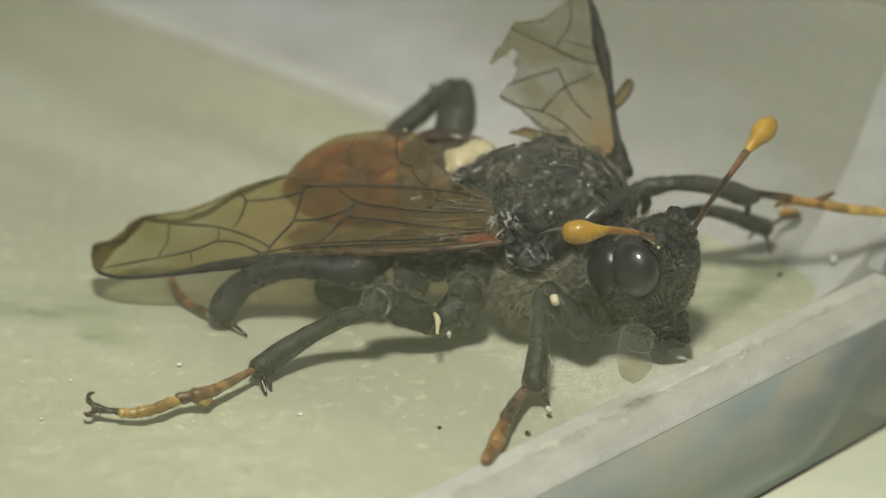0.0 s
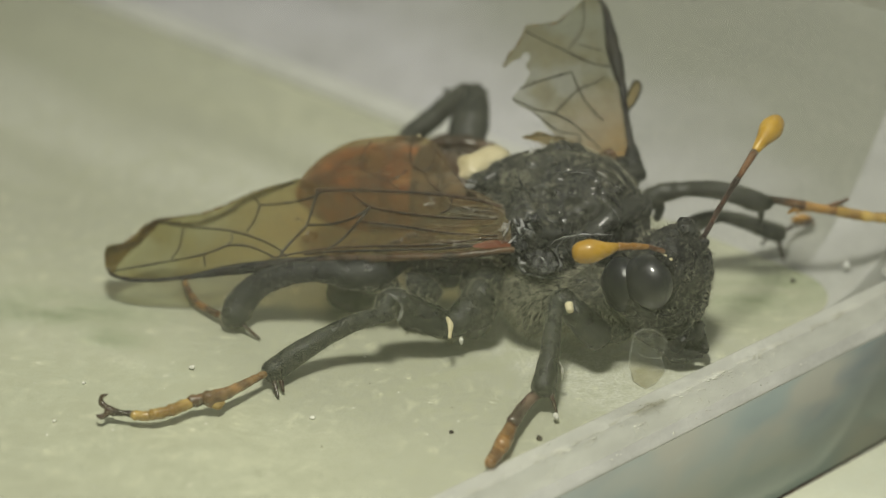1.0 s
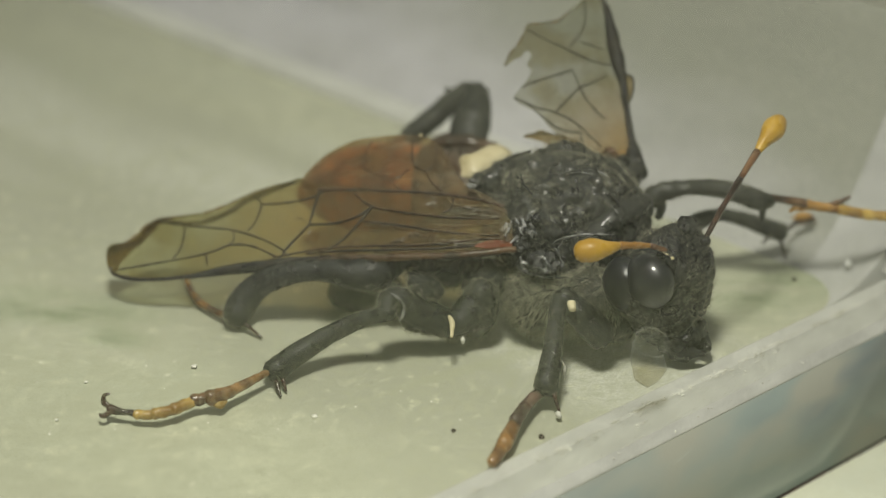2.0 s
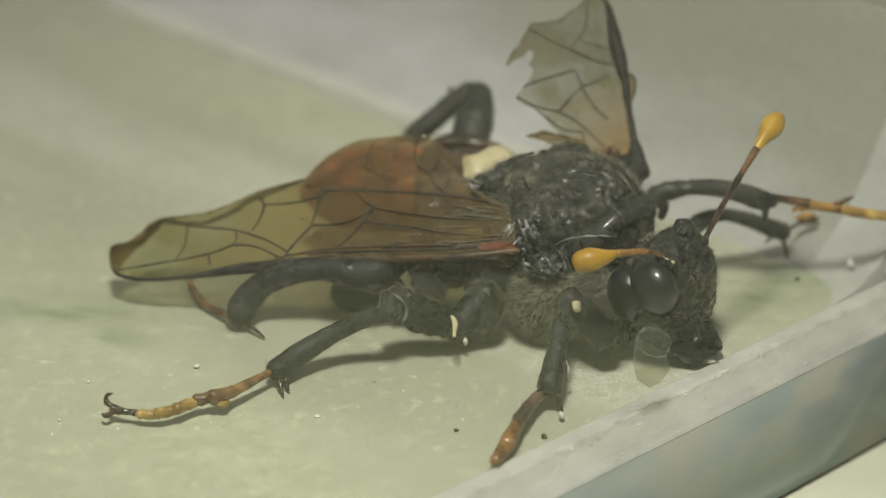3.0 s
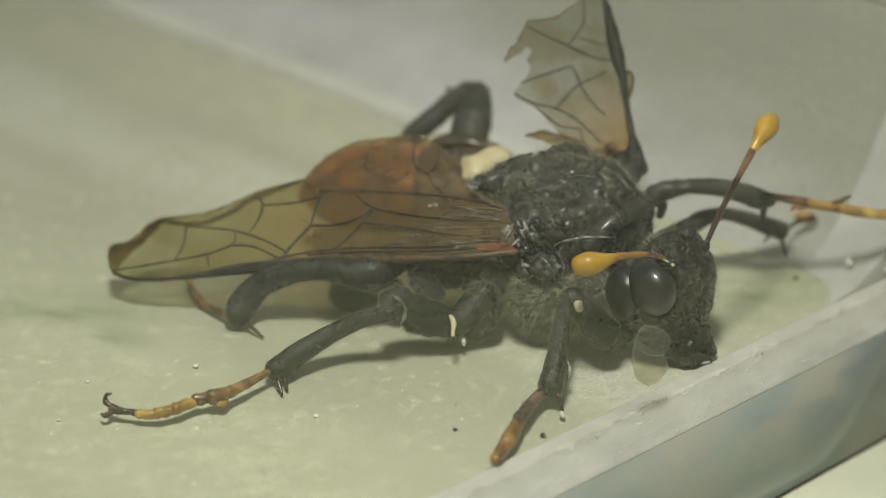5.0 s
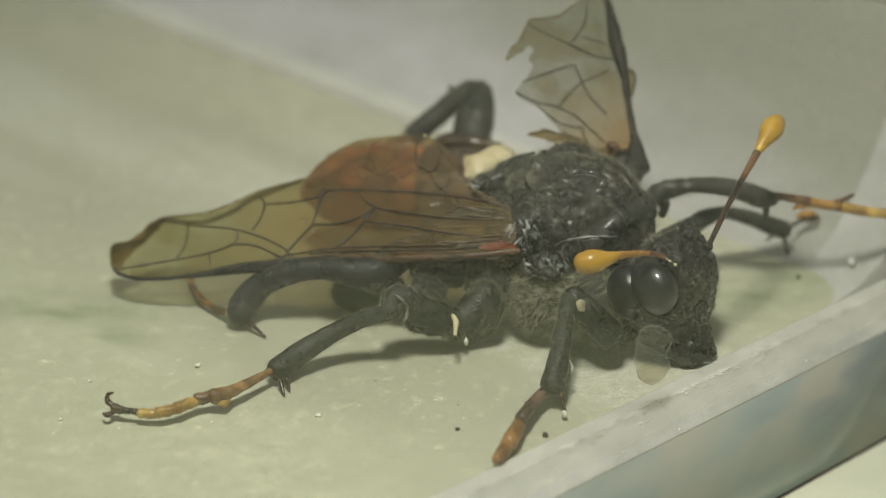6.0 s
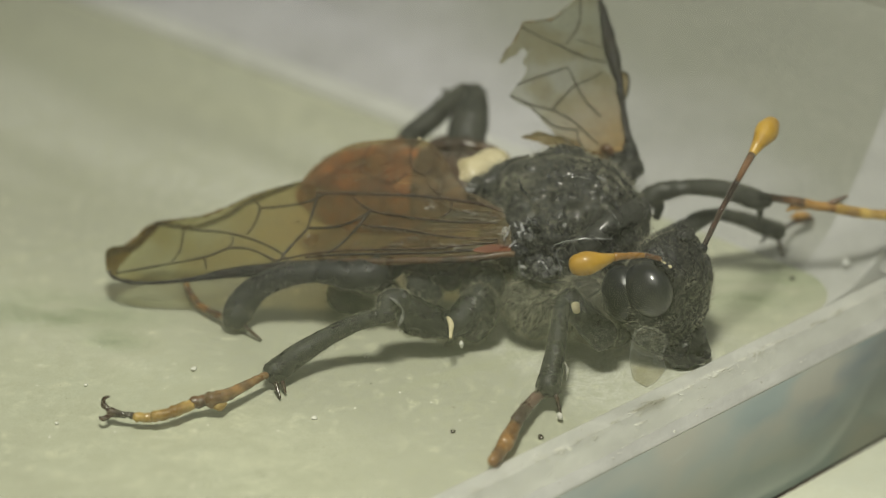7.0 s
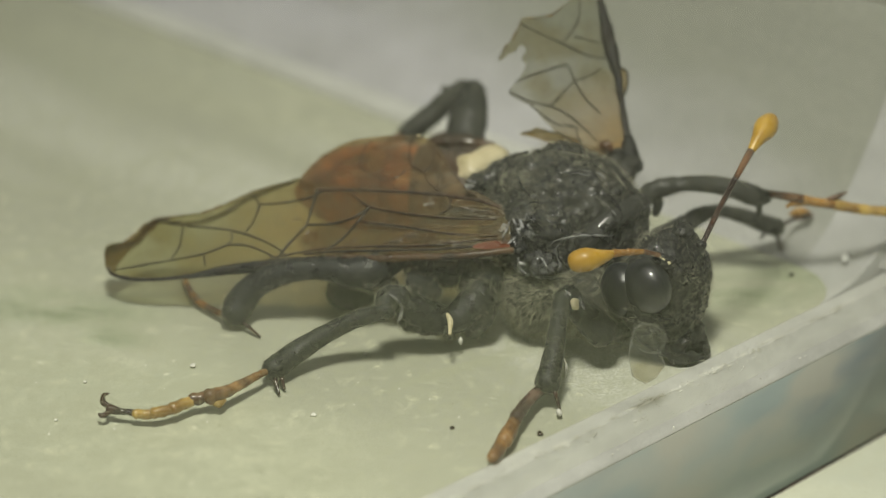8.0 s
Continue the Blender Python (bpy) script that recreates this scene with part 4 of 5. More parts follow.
def build_legs(fly):
    legs = {}
    legs["near_front"] = build_leg(fly, [
        ("leg", LEG_BLACK, [(7.88, -13.89, 1.90), (6.93, -13.24, 2.80), (5.97, -12.86, 3.60)], [0.8, 0.75, 0.6], "black leg with a brown and orange foot"),
        ("tibia", LEG_BLACK, [(5.85, -12.98, 3.60), (5.62, -14.49, 3.00), (5.34, -16.14, 2.20), (4.98, -17.54, 1.20)], [0.45, 0.47, 0.54, 0.68], "black shin"),
        ("pale_lump", CREAM, [(6.39, -13.96, 3.80), (6.46, -14.36, 3.70)], [0.22, 0.2], "pale crusty lump"),
        ("foot_joint", MAUVE, [(4.73, -17.33, 0.90), (4.05, -18.50, 0.90), (3.41, -20.06, 0.90)], [0.48, 0.50, 0.50], "mauve-brown foot joint"),
        ("foot_joint", TAWNY, [(3.48, -19.62, 0.70), (3.13, -20.84, 0.70), (2.80, -21.83, 0.70)], [0.48, 0.60, 0.58], "tawny foot joint"),
        ("foot_joint", TAWNY, [(2.83, -21.49, 0.55), (2.53, -22.37, 0.55), (2.26, -23.05, 0.55)], [0.58, 0.54, 0.42], "tawny foot tip"),
        ("pale_lump", DUST, [(5.47, -18.47, 0.30), (5.54, -18.73, 0.30)], [0.14, 0.12], "pale crumb stuck to the spur"), ("pale_lump", DUST, [(5.83, -16.40, 1.98), (5.95, -16.40, 1.52), (5.91, -16.40, 0.99)], [0.05, 0.07, 0.04], "pale crust along the shin")],
        [((5.34, -17.83, 1.00), (5.57, -18.38, 0.30))], at=(4.17, -17.83, 1.00), hairy=260)
    legs["near_mid"] = build_leg(fly, [
        ("leg", LEG_BLACK, [(1.72, -11.28, 2.40), (0.45, -12.07, 1.80), (-1.00, -12.48, 2.40), (-2.27, -12.69, 3.20)], [0.9, 0.72, 0.8, 0.68], "black leg with an orange foot and dark claws"),
        ("knee", LEG_BLACK, [(-1.91, -12.70, 3.30), (-2.60, -12.90, 3.40), (-2.86, -13.52, 3.20)], [0.7, 0.72, 0.55], "black knee"),
        ("tibia", LEG_BLACK, [(-2.58, -13.70, 3.20), (-3.97, -13.52, 2.70), (-5.64, -13.66, 1.90), (-7.13, -14.34, 1.20), (-8.25, -15.42, 0.80)], [0.46, 0.46, 0.52, 0.62, 0.64], "black shin with pale hairs"),
        ("foot_joint", TAN, [(-8.49, -15.69, 0.90), (-9.34, -16.63, 0.90), (-10.22, -17.60, 0.90), (-11.02, -18.14, 0.90)], [0.30, 0.38, 0.46, 0.58], "long tan foot joint"),
        ("foot_joint", BROWN, [(-10.99, -17.94, 0.85), (-11.40, -18.16, 0.85), (-11.81, -18.26, 0.85)], [0.40, 0.48, 0.46], "brown foot joint with a raised rim"),
        ("foot_joint", YELLOW, [(-11.76, -18.28, 0.80), (-12.20, -18.65, 0.80), (-12.63, -19.02, 0.80)], [0.44, 0.46, 0.48], "yellow foot joint"),
        ("foot_joint", YELLOW, [(-12.59, -18.94, 0.75), (-13.04, -19.20, 0.75), (-13.49, -19.35, 0.75)], [0.42, 0.44, 0.42], "yellow foot joint"),
        ("foot_joint", YELLOW, [(-13.46, -19.24, 0.65), (-13.87, -19.29, 0.65), (-14.36, -19.24, 0.65)], [0.38, 0.38, 0.34], "yellow foot joint"),
        ("foot_joint", DARK_BROWN, [(-14.25, -19.14, 0.63), (-15.06, -19.02, 0.65), (-15.62, -18.81, 0.65)], [0.26, 0.28, 0.40], "dark red-brown foot tip"),
        ("claw", DARK_BROWN, [(-15.62, -18.79, 0.70), (-15.92, -18.61, 0.90), (-15.92, -18.50, 1.20), (-15.65, -18.46, 1.30)], [0.16, 0.14, 0.1, 0.05], "hooked dark claw"),
        ("claw", DARK_BROWN, [(-15.60, -18.99, 0.60), (-15.90, -19.27, 0.55), (-16.11, -18.98, 0.50)], [0.15, 0.12, 0.05], "hooked dark claw"),
        ("pale_ring", CREAM, [(0.25, -12.98, 2.60), (0.41, -13.37, 2.40), (0.36, -13.96, 2.00)], [0.1, 0.15, 0.08], "pale crescent at the joint"),
        ("pad", OLIVE, [(-10.26, -17.94, 0.60), (-10.55, -18.25, 0.60), (-10.94, -18.04, 0.60)], [0.10, 0.22, 0.10], "pale yellow foot lobe")],
        [((-8.06, -15.95, 0.60), (-7.81, -16.63, 0.15)), ((-7.74, -15.84, 0.60), (-7.59, -16.18, 0.20))], hairy=420)
    legs["near_hind"] = build_leg(fly, [
        ("leg", LEG_BLACK, [(-0.69, -7.48, 4.00), (-2.26, -8.50, 3.70), (-3.81, -9.75, 3.30), (-6.10, -9.43, 3.30)], [0.7, 0.8, 0.85, 0.62], "thick black leg with an orange foot"),
        ("tibia", LEG_BLACK, [(-5.96, -9.30, 3.30), (-7.83, -9.15, 3.00), (-9.47, -8.84, 2.10), (-10.35, -9.10, 1.10), (-10.59, -9.82, 0.80)], [0.6, 0.66, 0.75, 0.85, 0.75], "black shin"),
        ("foot_joint", BROWN, [(-11.08, -9.20, 0.60), (-11.56, -8.76, 0.50), (-12.06, -8.23, 0.45)], [0.3, 0.34, 0.3], "brown foot joint"),
        ("foot_joint", AMBER, [(-12.06, -8.23, 0.45), (-12.67, -7.44, 0.40), (-13.04, -6.68, 0.40)], [0.3, 0.36, 0.3], "orange foot joint"),
        ("foot_joint", AMBER, [(-13.04, -6.68, 0.40), (-13.46, -5.51, 0.40), (-13.72, -4.32, 0.40)], [0.28, 0.3, 0.2], "orange foot joint")],
        [((-10.15, -9.99, 0.60), (-9.19, -10.79, 0.15))], hairy=500)
    legs["far_hind"] = build_leg(fly, [
        ("leg", LEG_HAZED, [(1.31, 1.84, 4.60), (1.31, 2.82, 5.60), (1.54, 3.75, 6.40), (1.70, 4.93, 6.90), (1.58, 5.53, 7.00)], [1.05, 1.12, 1.02, 0.82, 0.7], "black leg raised behind the body"),
        ("tibia", LEG_HAZED, [(1.33, 5.70, 7.00), (0.35, 5.58, 6.40), (-0.60, 5.27, 5.60), (-1.34, 4.99, 5.10), (-1.97, 4.70, 4.60)], [0.68, 0.66, 0.66, 0.68, 0.7], "black shin"),
        ("spur", LEG_HAZED, [(0.41, 5.77, 6.70), (0.19, 5.95, 6.90), (0.03, 6.04, 7.00)], [0.22, 0.2, 0.14], "short black thorn")], hairy=0)
    foot = []
    for material, points, radii, label in (
            (BROWN, [(-2.16, 4.62, 4.50), (-2.82, 4.28, 4.30), (-3.54, 3.94, 4.10)], [0.4, 0.36, 0.42], "brown foot joint"),
            (OLIVE, [(-3.54, 3.94, 4.10), (-4.08, 3.85, 4.00), (-4.65, 3.77, 3.90)], [0.42, 0.5, 0.44], "amber foot joint"),
            (OLIVE, [(-4.65, 3.77, 3.90), (-5.12, 3.52, 3.80), (-5.55, 3.28, 3.70)], [0.4, 0.42, 0.38], "amber foot joint"),
            (WORN, [(-5.55, 3.28, 3.70), (-5.99, 3.27, 3.60), (-6.59, 3.28, 3.70)], [0.36, 0.46, 0.36], "dark brown foot tip")):
        foot.append(part("foot_joint", limb(points, radii, rough=0.15, freq=2.6, seg=12), material, legs["far_hind"], label, at=(-2.16, 4.62, 4.50)))
    legs["far_hind_foot"] = foot
    legs["far_front"] = build_leg(fly, [
        ("leg", LEG_HAZED, [(10.37, -4.60, 4.78), (10.99, -4.60, 5.37), (11.86, -4.60, 5.69), (12.73, -4.60, 5.82)], [0.5, 0.5, 0.44, 0.42], "black leg with a long orange foot on the wall"),
        ("trochanter", LEG_HAZED, [(10.70, -4.60, 5.30), (11.25, -4.60, 4.79), (11.17, -4.60, 4.07)], [0.42, 0.34, 0.2], "short black joint"),
        ("tibia", LEG_HAZED, [(12.61, -4.60, 5.82), (13.97, -4.60, 5.79), (15.34, -4.60, 5.47), (16.30, -4.60, 5.12), (16.95, -4.60, 5.06)], [0.42, 0.50, 0.56, 0.60, 0.40], "black shin"),
        ("spur", LEG_HAZED, [(16.57, -4.60, 4.60), (16.60, -4.60, 4.15), (16.56, -4.60, 3.88)], [0.22, 0.16, 0.08], "black spur"),
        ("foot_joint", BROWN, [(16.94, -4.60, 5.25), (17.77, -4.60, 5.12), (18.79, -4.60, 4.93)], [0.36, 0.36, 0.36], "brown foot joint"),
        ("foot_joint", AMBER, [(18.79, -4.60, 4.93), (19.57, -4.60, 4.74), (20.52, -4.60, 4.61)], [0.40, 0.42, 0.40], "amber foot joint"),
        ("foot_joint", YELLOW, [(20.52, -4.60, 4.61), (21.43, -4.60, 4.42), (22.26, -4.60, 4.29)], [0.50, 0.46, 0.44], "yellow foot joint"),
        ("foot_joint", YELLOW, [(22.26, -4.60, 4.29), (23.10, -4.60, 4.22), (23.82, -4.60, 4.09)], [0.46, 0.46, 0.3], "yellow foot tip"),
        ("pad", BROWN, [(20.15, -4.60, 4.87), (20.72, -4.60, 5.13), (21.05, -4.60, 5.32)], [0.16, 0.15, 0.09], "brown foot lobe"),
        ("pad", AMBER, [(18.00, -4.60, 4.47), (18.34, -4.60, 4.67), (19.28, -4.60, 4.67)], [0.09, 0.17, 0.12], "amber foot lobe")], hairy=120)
    legs["far_mid"] = build_leg(fly, [
        ("leg", LEG_HAZED, [(10.83, -5.26, 2.60), (12.23, -4.39, 3.00), (13.66, -3.35, 3.40), (14.61, -2.86, 3.50)], [0.6, 0.55, 0.45, 0.36], "black leg with a short brown foot"),
        ("tibia", LEG_HAZED, [(14.46, -2.86, 3.50), (15.59, -2.43, 3.10), (16.92, -1.87, 2.40), (18.21, -1.32, 1.70)], [0.36, 0.4, 0.5, 0.56], "black shin"),
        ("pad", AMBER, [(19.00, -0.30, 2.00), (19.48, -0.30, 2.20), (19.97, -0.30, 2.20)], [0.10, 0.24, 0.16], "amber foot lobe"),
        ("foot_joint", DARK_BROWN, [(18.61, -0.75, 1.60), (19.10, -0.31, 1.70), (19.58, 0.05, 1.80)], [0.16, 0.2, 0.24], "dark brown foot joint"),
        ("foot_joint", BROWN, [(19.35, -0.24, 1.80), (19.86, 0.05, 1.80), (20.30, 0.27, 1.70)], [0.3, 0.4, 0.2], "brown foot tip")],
        [((18.20, -1.33, 1.30), (18.55, -1.39, 0.20)), ((17.68, -1.25, 1.50), (17.28, -1.28, 1.00))])
    return legs


def build_wing(fly, name, label, at, outline, membrane, veins, margin=None, ripple=0.08, ragged=0.0, steps=5):
    wing = part(name, sheet(outline, steps=steps, ripple=ripple, ragged=ragged), membrane, fly, label, at=at)
    for material, r, points in veins:
        n = len(points)
        sizes = r if isinstance(r, list) else [r * 0.8 for _ in points]
        part("vein", limb(points, [k * (0.68 + 0.25 * noise.noise(Vector(p))) for k, p in zip(sizes, points)], seg=6, steps=6, rough=sizes[0] * 0.25, freq=3), material, wing,
             "rust-brown vein" if material is RUST else "dark vein")
    if margin:
        part("margin", limb(margin, [0.05] * len(margin), seg=6, steps=10, rough=0.12, freq=3.5, flat=0.6), WORN, wing, "frayed brown wing edge")
    return wing


TAB = []


def build_wings(fly):
    root = (3.25, -10.52, 5.16)
    near = build_wing(fly, "forewing", "smoky amber forewing with dark veins and a frayed tip", root,
        [(3.38, -10.83, 5.00), (-0.67, -10.62, 4.40), (-5.23, -9.59, 3.70), (-8.72, -8.78, 3.10), (-13.14, -8.14, 2.20), (-15.83, -7.67, 1.80), (-17.17, -6.88, 1.76), (-17.60, -5.89, 2.18), (-17.52, -5.24, 2.59), (-16.41, -5.38, 2.92), (-15.46, -4.64, 3.61), (-14.63, -4.55, 3.87),
         (-12.21, -4.82, 4.35), (-9.85, -4.35, 5.27), (-7.47, -4.40, 5.94), (-5.36, -5.47, 6.00), (-2.42, -6.42, 6.31), (0.46, -7.51, 6.40), (2.72, -8.42, 6.29), (3.33, -9.36, 5.85)],
        WING, [
        (BAND, [0.26, 0.30, 0.30, 0.28, 0.2], [(3.47, -10.80, 5.02), (0.45, -10.63, 4.59), (-2.94, -9.93, 4.15), (-5.23, -9.39, 3.82), (-6.97, -9.04, 3.49)]),
        (COSTA, [0.14, 0.30, 0.40, 0.42, 0.32, 0.19, 0.16, 0.15, 0.12],
         [(-4.08, -9.63, 4.00), (-6.10, -9.17, 3.68), (-8.14, -8.79, 3.27), (-9.89, -8.52, 2.91), (-11.36, -8.31, 2.61), (-13.14, -8.14, 2.20), (-15.53, -7.74, 1.83), (-16.94, -7.05, 1.75), (-17.45, -6.42, 1.92)]),
        (COSTA, 0.11, [(3.25, -10.35, 5.26), (0.45, -10.23, 4.83), (-2.38, -9.68, 4.47), (-5.25, -8.98, 4.06), (-6.99, -8.62, 3.73)]),
        (VEIN_BROWN, 0.09, [(2.70, -10.08, 5.32), (-0.68, -9.87, 4.85), (-3.52, -9.17, 4.44), (-6.12, -8.60, 4.01), (-8.74, -8.33, 3.36)]),
        (VEIN, 0.10, [(-16.97, -6.77, 1.90), (-15.30, -6.98, 2.33), (-13.51, -7.10, 2.72), (-12.03, -7.15, 3.10), (-11.01, -7.02, 3.46), (-9.96, -7.34, 3.58), (-9.05, -7.95, 3.49), (-8.38, -8.46, 3.39), (-7.96, -8.81, 3.31)]),
        (VEIN, 0.09, [(-14.98, -4.66, 3.72), (-13.36, -5.33, 3.75), (-11.22, -6.10, 3.92), (-9.70, -6.92, 3.89), (-8.63, -7.70, 3.76), (-8.17, -8.13, 3.65), (-7.80, -8.63, 3.47)]),
        (VEIN, 0.08, [(-13.51, -5.36, 3.70), (-13.58, -6.35, 3.13), (-13.97, -6.96, 2.68)]),
        (VEIN, 0.07, [(-10.91, -6.31, 3.89), (-10.82, -6.77, 3.66), (-11.16, -7.05, 3.40)]),
        (VEIN, 0.09, [(-12.27, -7.14, 3.03), (-12.14, -7.78, 2.70)]),
        (VEIN, 0.10, [(-9.99, -4.47, 5.16), (-9.50, -5.19, 4.91), (-9.75, -6.07, 4.36), (-10.08, -6.48, 4.04)]),
        (VEIN, 0.09, [(-9.50, -5.19, 4.91), (-8.30, -5.47, 5.11), (-6.82, -5.60, 5.49), (-6.10, -5.37, 5.83)]),
        (VEIN, 0.12, [(-6.45, -5.36, 5.73), (-6.73, -6.39, 5.08), (-6.91, -7.05, 4.66)]),
        (VEIN, 0.10, [(-6.91, -7.08, 4.64), (-5.59, -7.41, 4.86), (-4.57, -7.38, 5.17), (-3.71, -7.06, 5.59)]),
        (VEIN, 0.11, [(-6.91, -7.08, 4.64), (-7.47, -7.55, 4.20), (-8.03, -8.06, 3.74), (-8.33, -8.47, 3.40)]),
        (VEIN, 0.12, [(-3.71, -7.06, 5.59), (-4.42, -7.82, 4.96), (-5.26, -8.50, 4.34), (-5.83, -8.72, 4.03)]),
        (VEIN_BROWN, 0.17, [(-6.49, -5.25, 5.78), (-4.18, -5.99, 6.05), (-1.84, -6.71, 6.31), (0.17, -7.37, 6.43), (1.88, -7.97, 6.39), (2.95, -8.52, 6.27)]),
        (VEIN_BROWN, 0.11, [(-4.61, -6.06, 5.89), (-3.72, -7.00, 5.63), (-1.83, -7.89, 5.66), (0.45, -8.64, 5.76), (2.71, -9.11, 5.89)]),
        (VEIN_BROWN, 0.09, [(-4.13, -7.69, 5.12), (-1.82, -8.62, 5.25), (0.45, -9.47, 5.28), (2.70, -9.96, 5.39)]),
        (VEIN_BROWN, 0.09, [(0.46, -7.60, 6.35), (0.34, -8.11, 6.05), (-0.11, -8.30, 5.86)])],
        margin=[(-17.59, -5.67, 2.31), (-17.43, -5.27, 2.60), (-16.42, -5.35, 2.94), (-15.46, -4.64, 3.61), (-14.32, -4.62, 3.90), (-12.21, -4.82, 4.35), (-9.85, -4.35, 5.27), (-7.77, -4.37, 5.86)])
    for points, r in (([(0.46, -8.30, 6.06), (1.02, -8.30, 6.15), (1.73, -8.54, 6.14), (2.66, -8.88, 6.11)], 0.11), ([(0.74, -8.56, 5.96), (1.45, -8.74, 5.98), (2.15, -8.92, 6.00)], 0.06), ([(-0.62, -9.85, 4.97), (-0.17, -9.83, 5.06), (0.51, -10.00, 5.08)], 0.07),
                      ([(-4.13, -7.83, 5.14), (-3.26, -8.22, 5.17), (-2.39, -8.54, 5.23), (-1.88, -8.83, 5.21)], 0.04), ([(-1.76, -9.16, 5.05), (-1.47, -9.12, 5.16), (-1.30, -9.34, 5.08)], 0.08), ([(-0.77, -7.25, 6.42), (-0.60, -7.47, 6.33), (-0.57, -7.73, 6.20)], 0.05),
                      ([(-2.67, -9.27, 4.72), (-2.24, -9.30, 4.83), (-2.04, -9.50, 4.77)], 0.05), ([(1.01, -9.82, 5.28), (1.86, -10.08, 5.27), (2.83, -10.24, 5.35)], 0.05), ([(-4.91, -8.79, 4.37), (-4.45, -8.79, 4.49)], 0.04), ([(-7.72, -6.70, 4.70), (-7.37, -6.68, 4.82), (-7.12, -6.91, 4.77)], 0.05),
                      ([(-0.54, -9.95, 4.93), (1.01, -10.20, 5.05), (2.41, -10.34, 5.22)], 0.04)):
        part("crease", limb(points, [r * 0.3] + [r * 0.6] * (len(points) - 2) + [r * 0.2], seg=6, steps=9, rough=r * 1.5, freq=6, flat=0.4), CREASE, near, "membrane wrinkle with a painted silvery glint")
    edge = sheet([(-17.51, -5.86, 2.39), (-17.61, -5.47, 2.59), (-17.19, -5.39, 2.75), (-16.10, -5.48, 3.00), (-15.50, -4.84, 3.54), (-14.92, -4.59, 3.85), (-14.05, -4.94, 3.88), (-12.98, -5.27, 3.98), (-12.30, -5.24, 4.19), (-11.29, -5.10, 4.55), (-10.20, -4.61, 5.14), (-8.96, -4.44, 5.58), (-7.54, -4.32, 6.04), (-7.59, -4.55, 5.89), (-8.88, -4.77, 5.41), (-10.06, -4.96, 4.97), (-11.21, -5.42, 4.38), (-12.21, -5.56, 4.02), (-12.96, -5.55, 3.82), (-14.03, -5.19, 3.74), (-14.84, -4.89, 3.69), (-15.30, -5.14, 3.42), (-15.89, -5.84, 2.84), (-17.03, -5.80, 2.56)], ripple=0.0, steps=4, ragged=0.10)
    part("worn_edge", edge, EDGE_FILM, near, "dark frayed band along the wing edge")
    for outline in ([(0.39, -8.16, 6.03), (1.24, -8.32, 6.17), (2.09, -8.60, 6.24), (2.76, -8.95, 6.22), (2.81, -9.26, 6.05), (2.08, -9.01, 6.00), (1.24, -8.74, 5.93), (0.45, -8.41, 5.90)], [(-4.20, -7.67, 5.04), (-3.39, -7.76, 5.21), (-2.58, -8.15, 5.20), (-2.63, -8.37, 5.05), (-3.38, -8.06, 5.03), (-4.13, -7.87, 4.94)], [(-2.28, -9.05, 4.75), (-1.82, -8.93, 4.95), (-1.37, -8.93, 5.07), (-1.31, -9.24, 4.91), (-1.76, -9.36, 4.71)], [(-0.68, -9.57, 4.88), (0.39, -9.73, 5.08), (1.51, -10.07, 5.19), (2.01, -10.31, 5.18), (1.23, -10.29, 4.98), (0.11, -10.01, 4.84), (-0.63, -9.76, 4.78)], [(-1.10, -7.18, 6.21), (-0.64, -7.18, 6.33), (-0.35, -7.61, 6.15), (-0.46, -7.88, 5.96), (-0.92, -7.64, 5.98)], [(-7.27, -7.64, 4.19), (-6.75, -7.41, 4.46), (-6.34, -7.58, 4.48), (-6.44, -7.91, 4.25), (-6.96, -8.02, 4.05)], [(-5.21, -8.46, 4.27), (-4.58, -8.38, 4.49), (-4.17, -8.55, 4.50), (-4.63, -8.73, 4.27)], [(2.74, -9.97, 5.71), (3.14, -9.78, 5.93), (3.13, -10.42, 5.55), (3.07, -10.69, 5.37), (2.79, -10.33, 5.51)]):
        part("wrinkle", sheet(outline, ripple=0.0, steps=4, ragged=0.12, cell=0.12, crumple=0.22, crumple_freq=3.5), WRINKLE, near, "crinkled silvery patch of membrane")
    for points in ([(2.64, -9.50, 5.79), (1.24, -9.20, 5.58), (-0.18, -8.84, 5.41), (-1.60, -8.35, 5.30)], [(2.63, -10.02, 5.48), (1.23, -9.72, 5.27), (-0.18, -9.31, 5.13), (-1.60, -8.83, 5.02), (-2.75, -8.42, 4.95)], [(2.93, -8.74, 6.37), (1.81, -8.39, 6.27), (0.53, -8.00, 6.15), (0.22, -7.56, 6.32), (-0.12, -7.17, 6.46)], [(-4.19, -7.81, 4.91), (-2.75, -8.30, 5.02), (-1.31, -8.78, 5.13), (0.11, -9.38, 5.17)]):
        part("fold", limb(points, [0.02] + [0.035] * (len(points) - 2) + [0.02], seg=6, steps=8, rough=0.03, freq=3, flat=0.5), FOLD, near, "soft brown fold")
    stain = sheet([(-17.63, -5.44, 2.53), (-16.41, -5.50, 2.96), (-15.51, -4.81, 3.61), (-14.85, -4.77, 3.79), (-15.22, -5.38, 3.36), (-16.00, -5.95, 2.85), (-16.67, -6.51, 2.27), (-16.98, -6.94, 1.90), (-17.37, -6.68, 1.90), (-17.59, -6.03, 2.20)], ripple=0.0, steps=4, ragged=0.1)
    part("worn_tip", stain, WORN_FILM, near, "brown stained wing tip")
    patch = sheet([(3.31, -10.46, 5.30), (2.41, -10.26, 5.27), (1.71, -10.31, 5.11), (1.52, -10.45, 4.99), (2.41, -10.69, 5.01), (3.30, -10.75, 5.13)], ripple=0.05, steps=3)
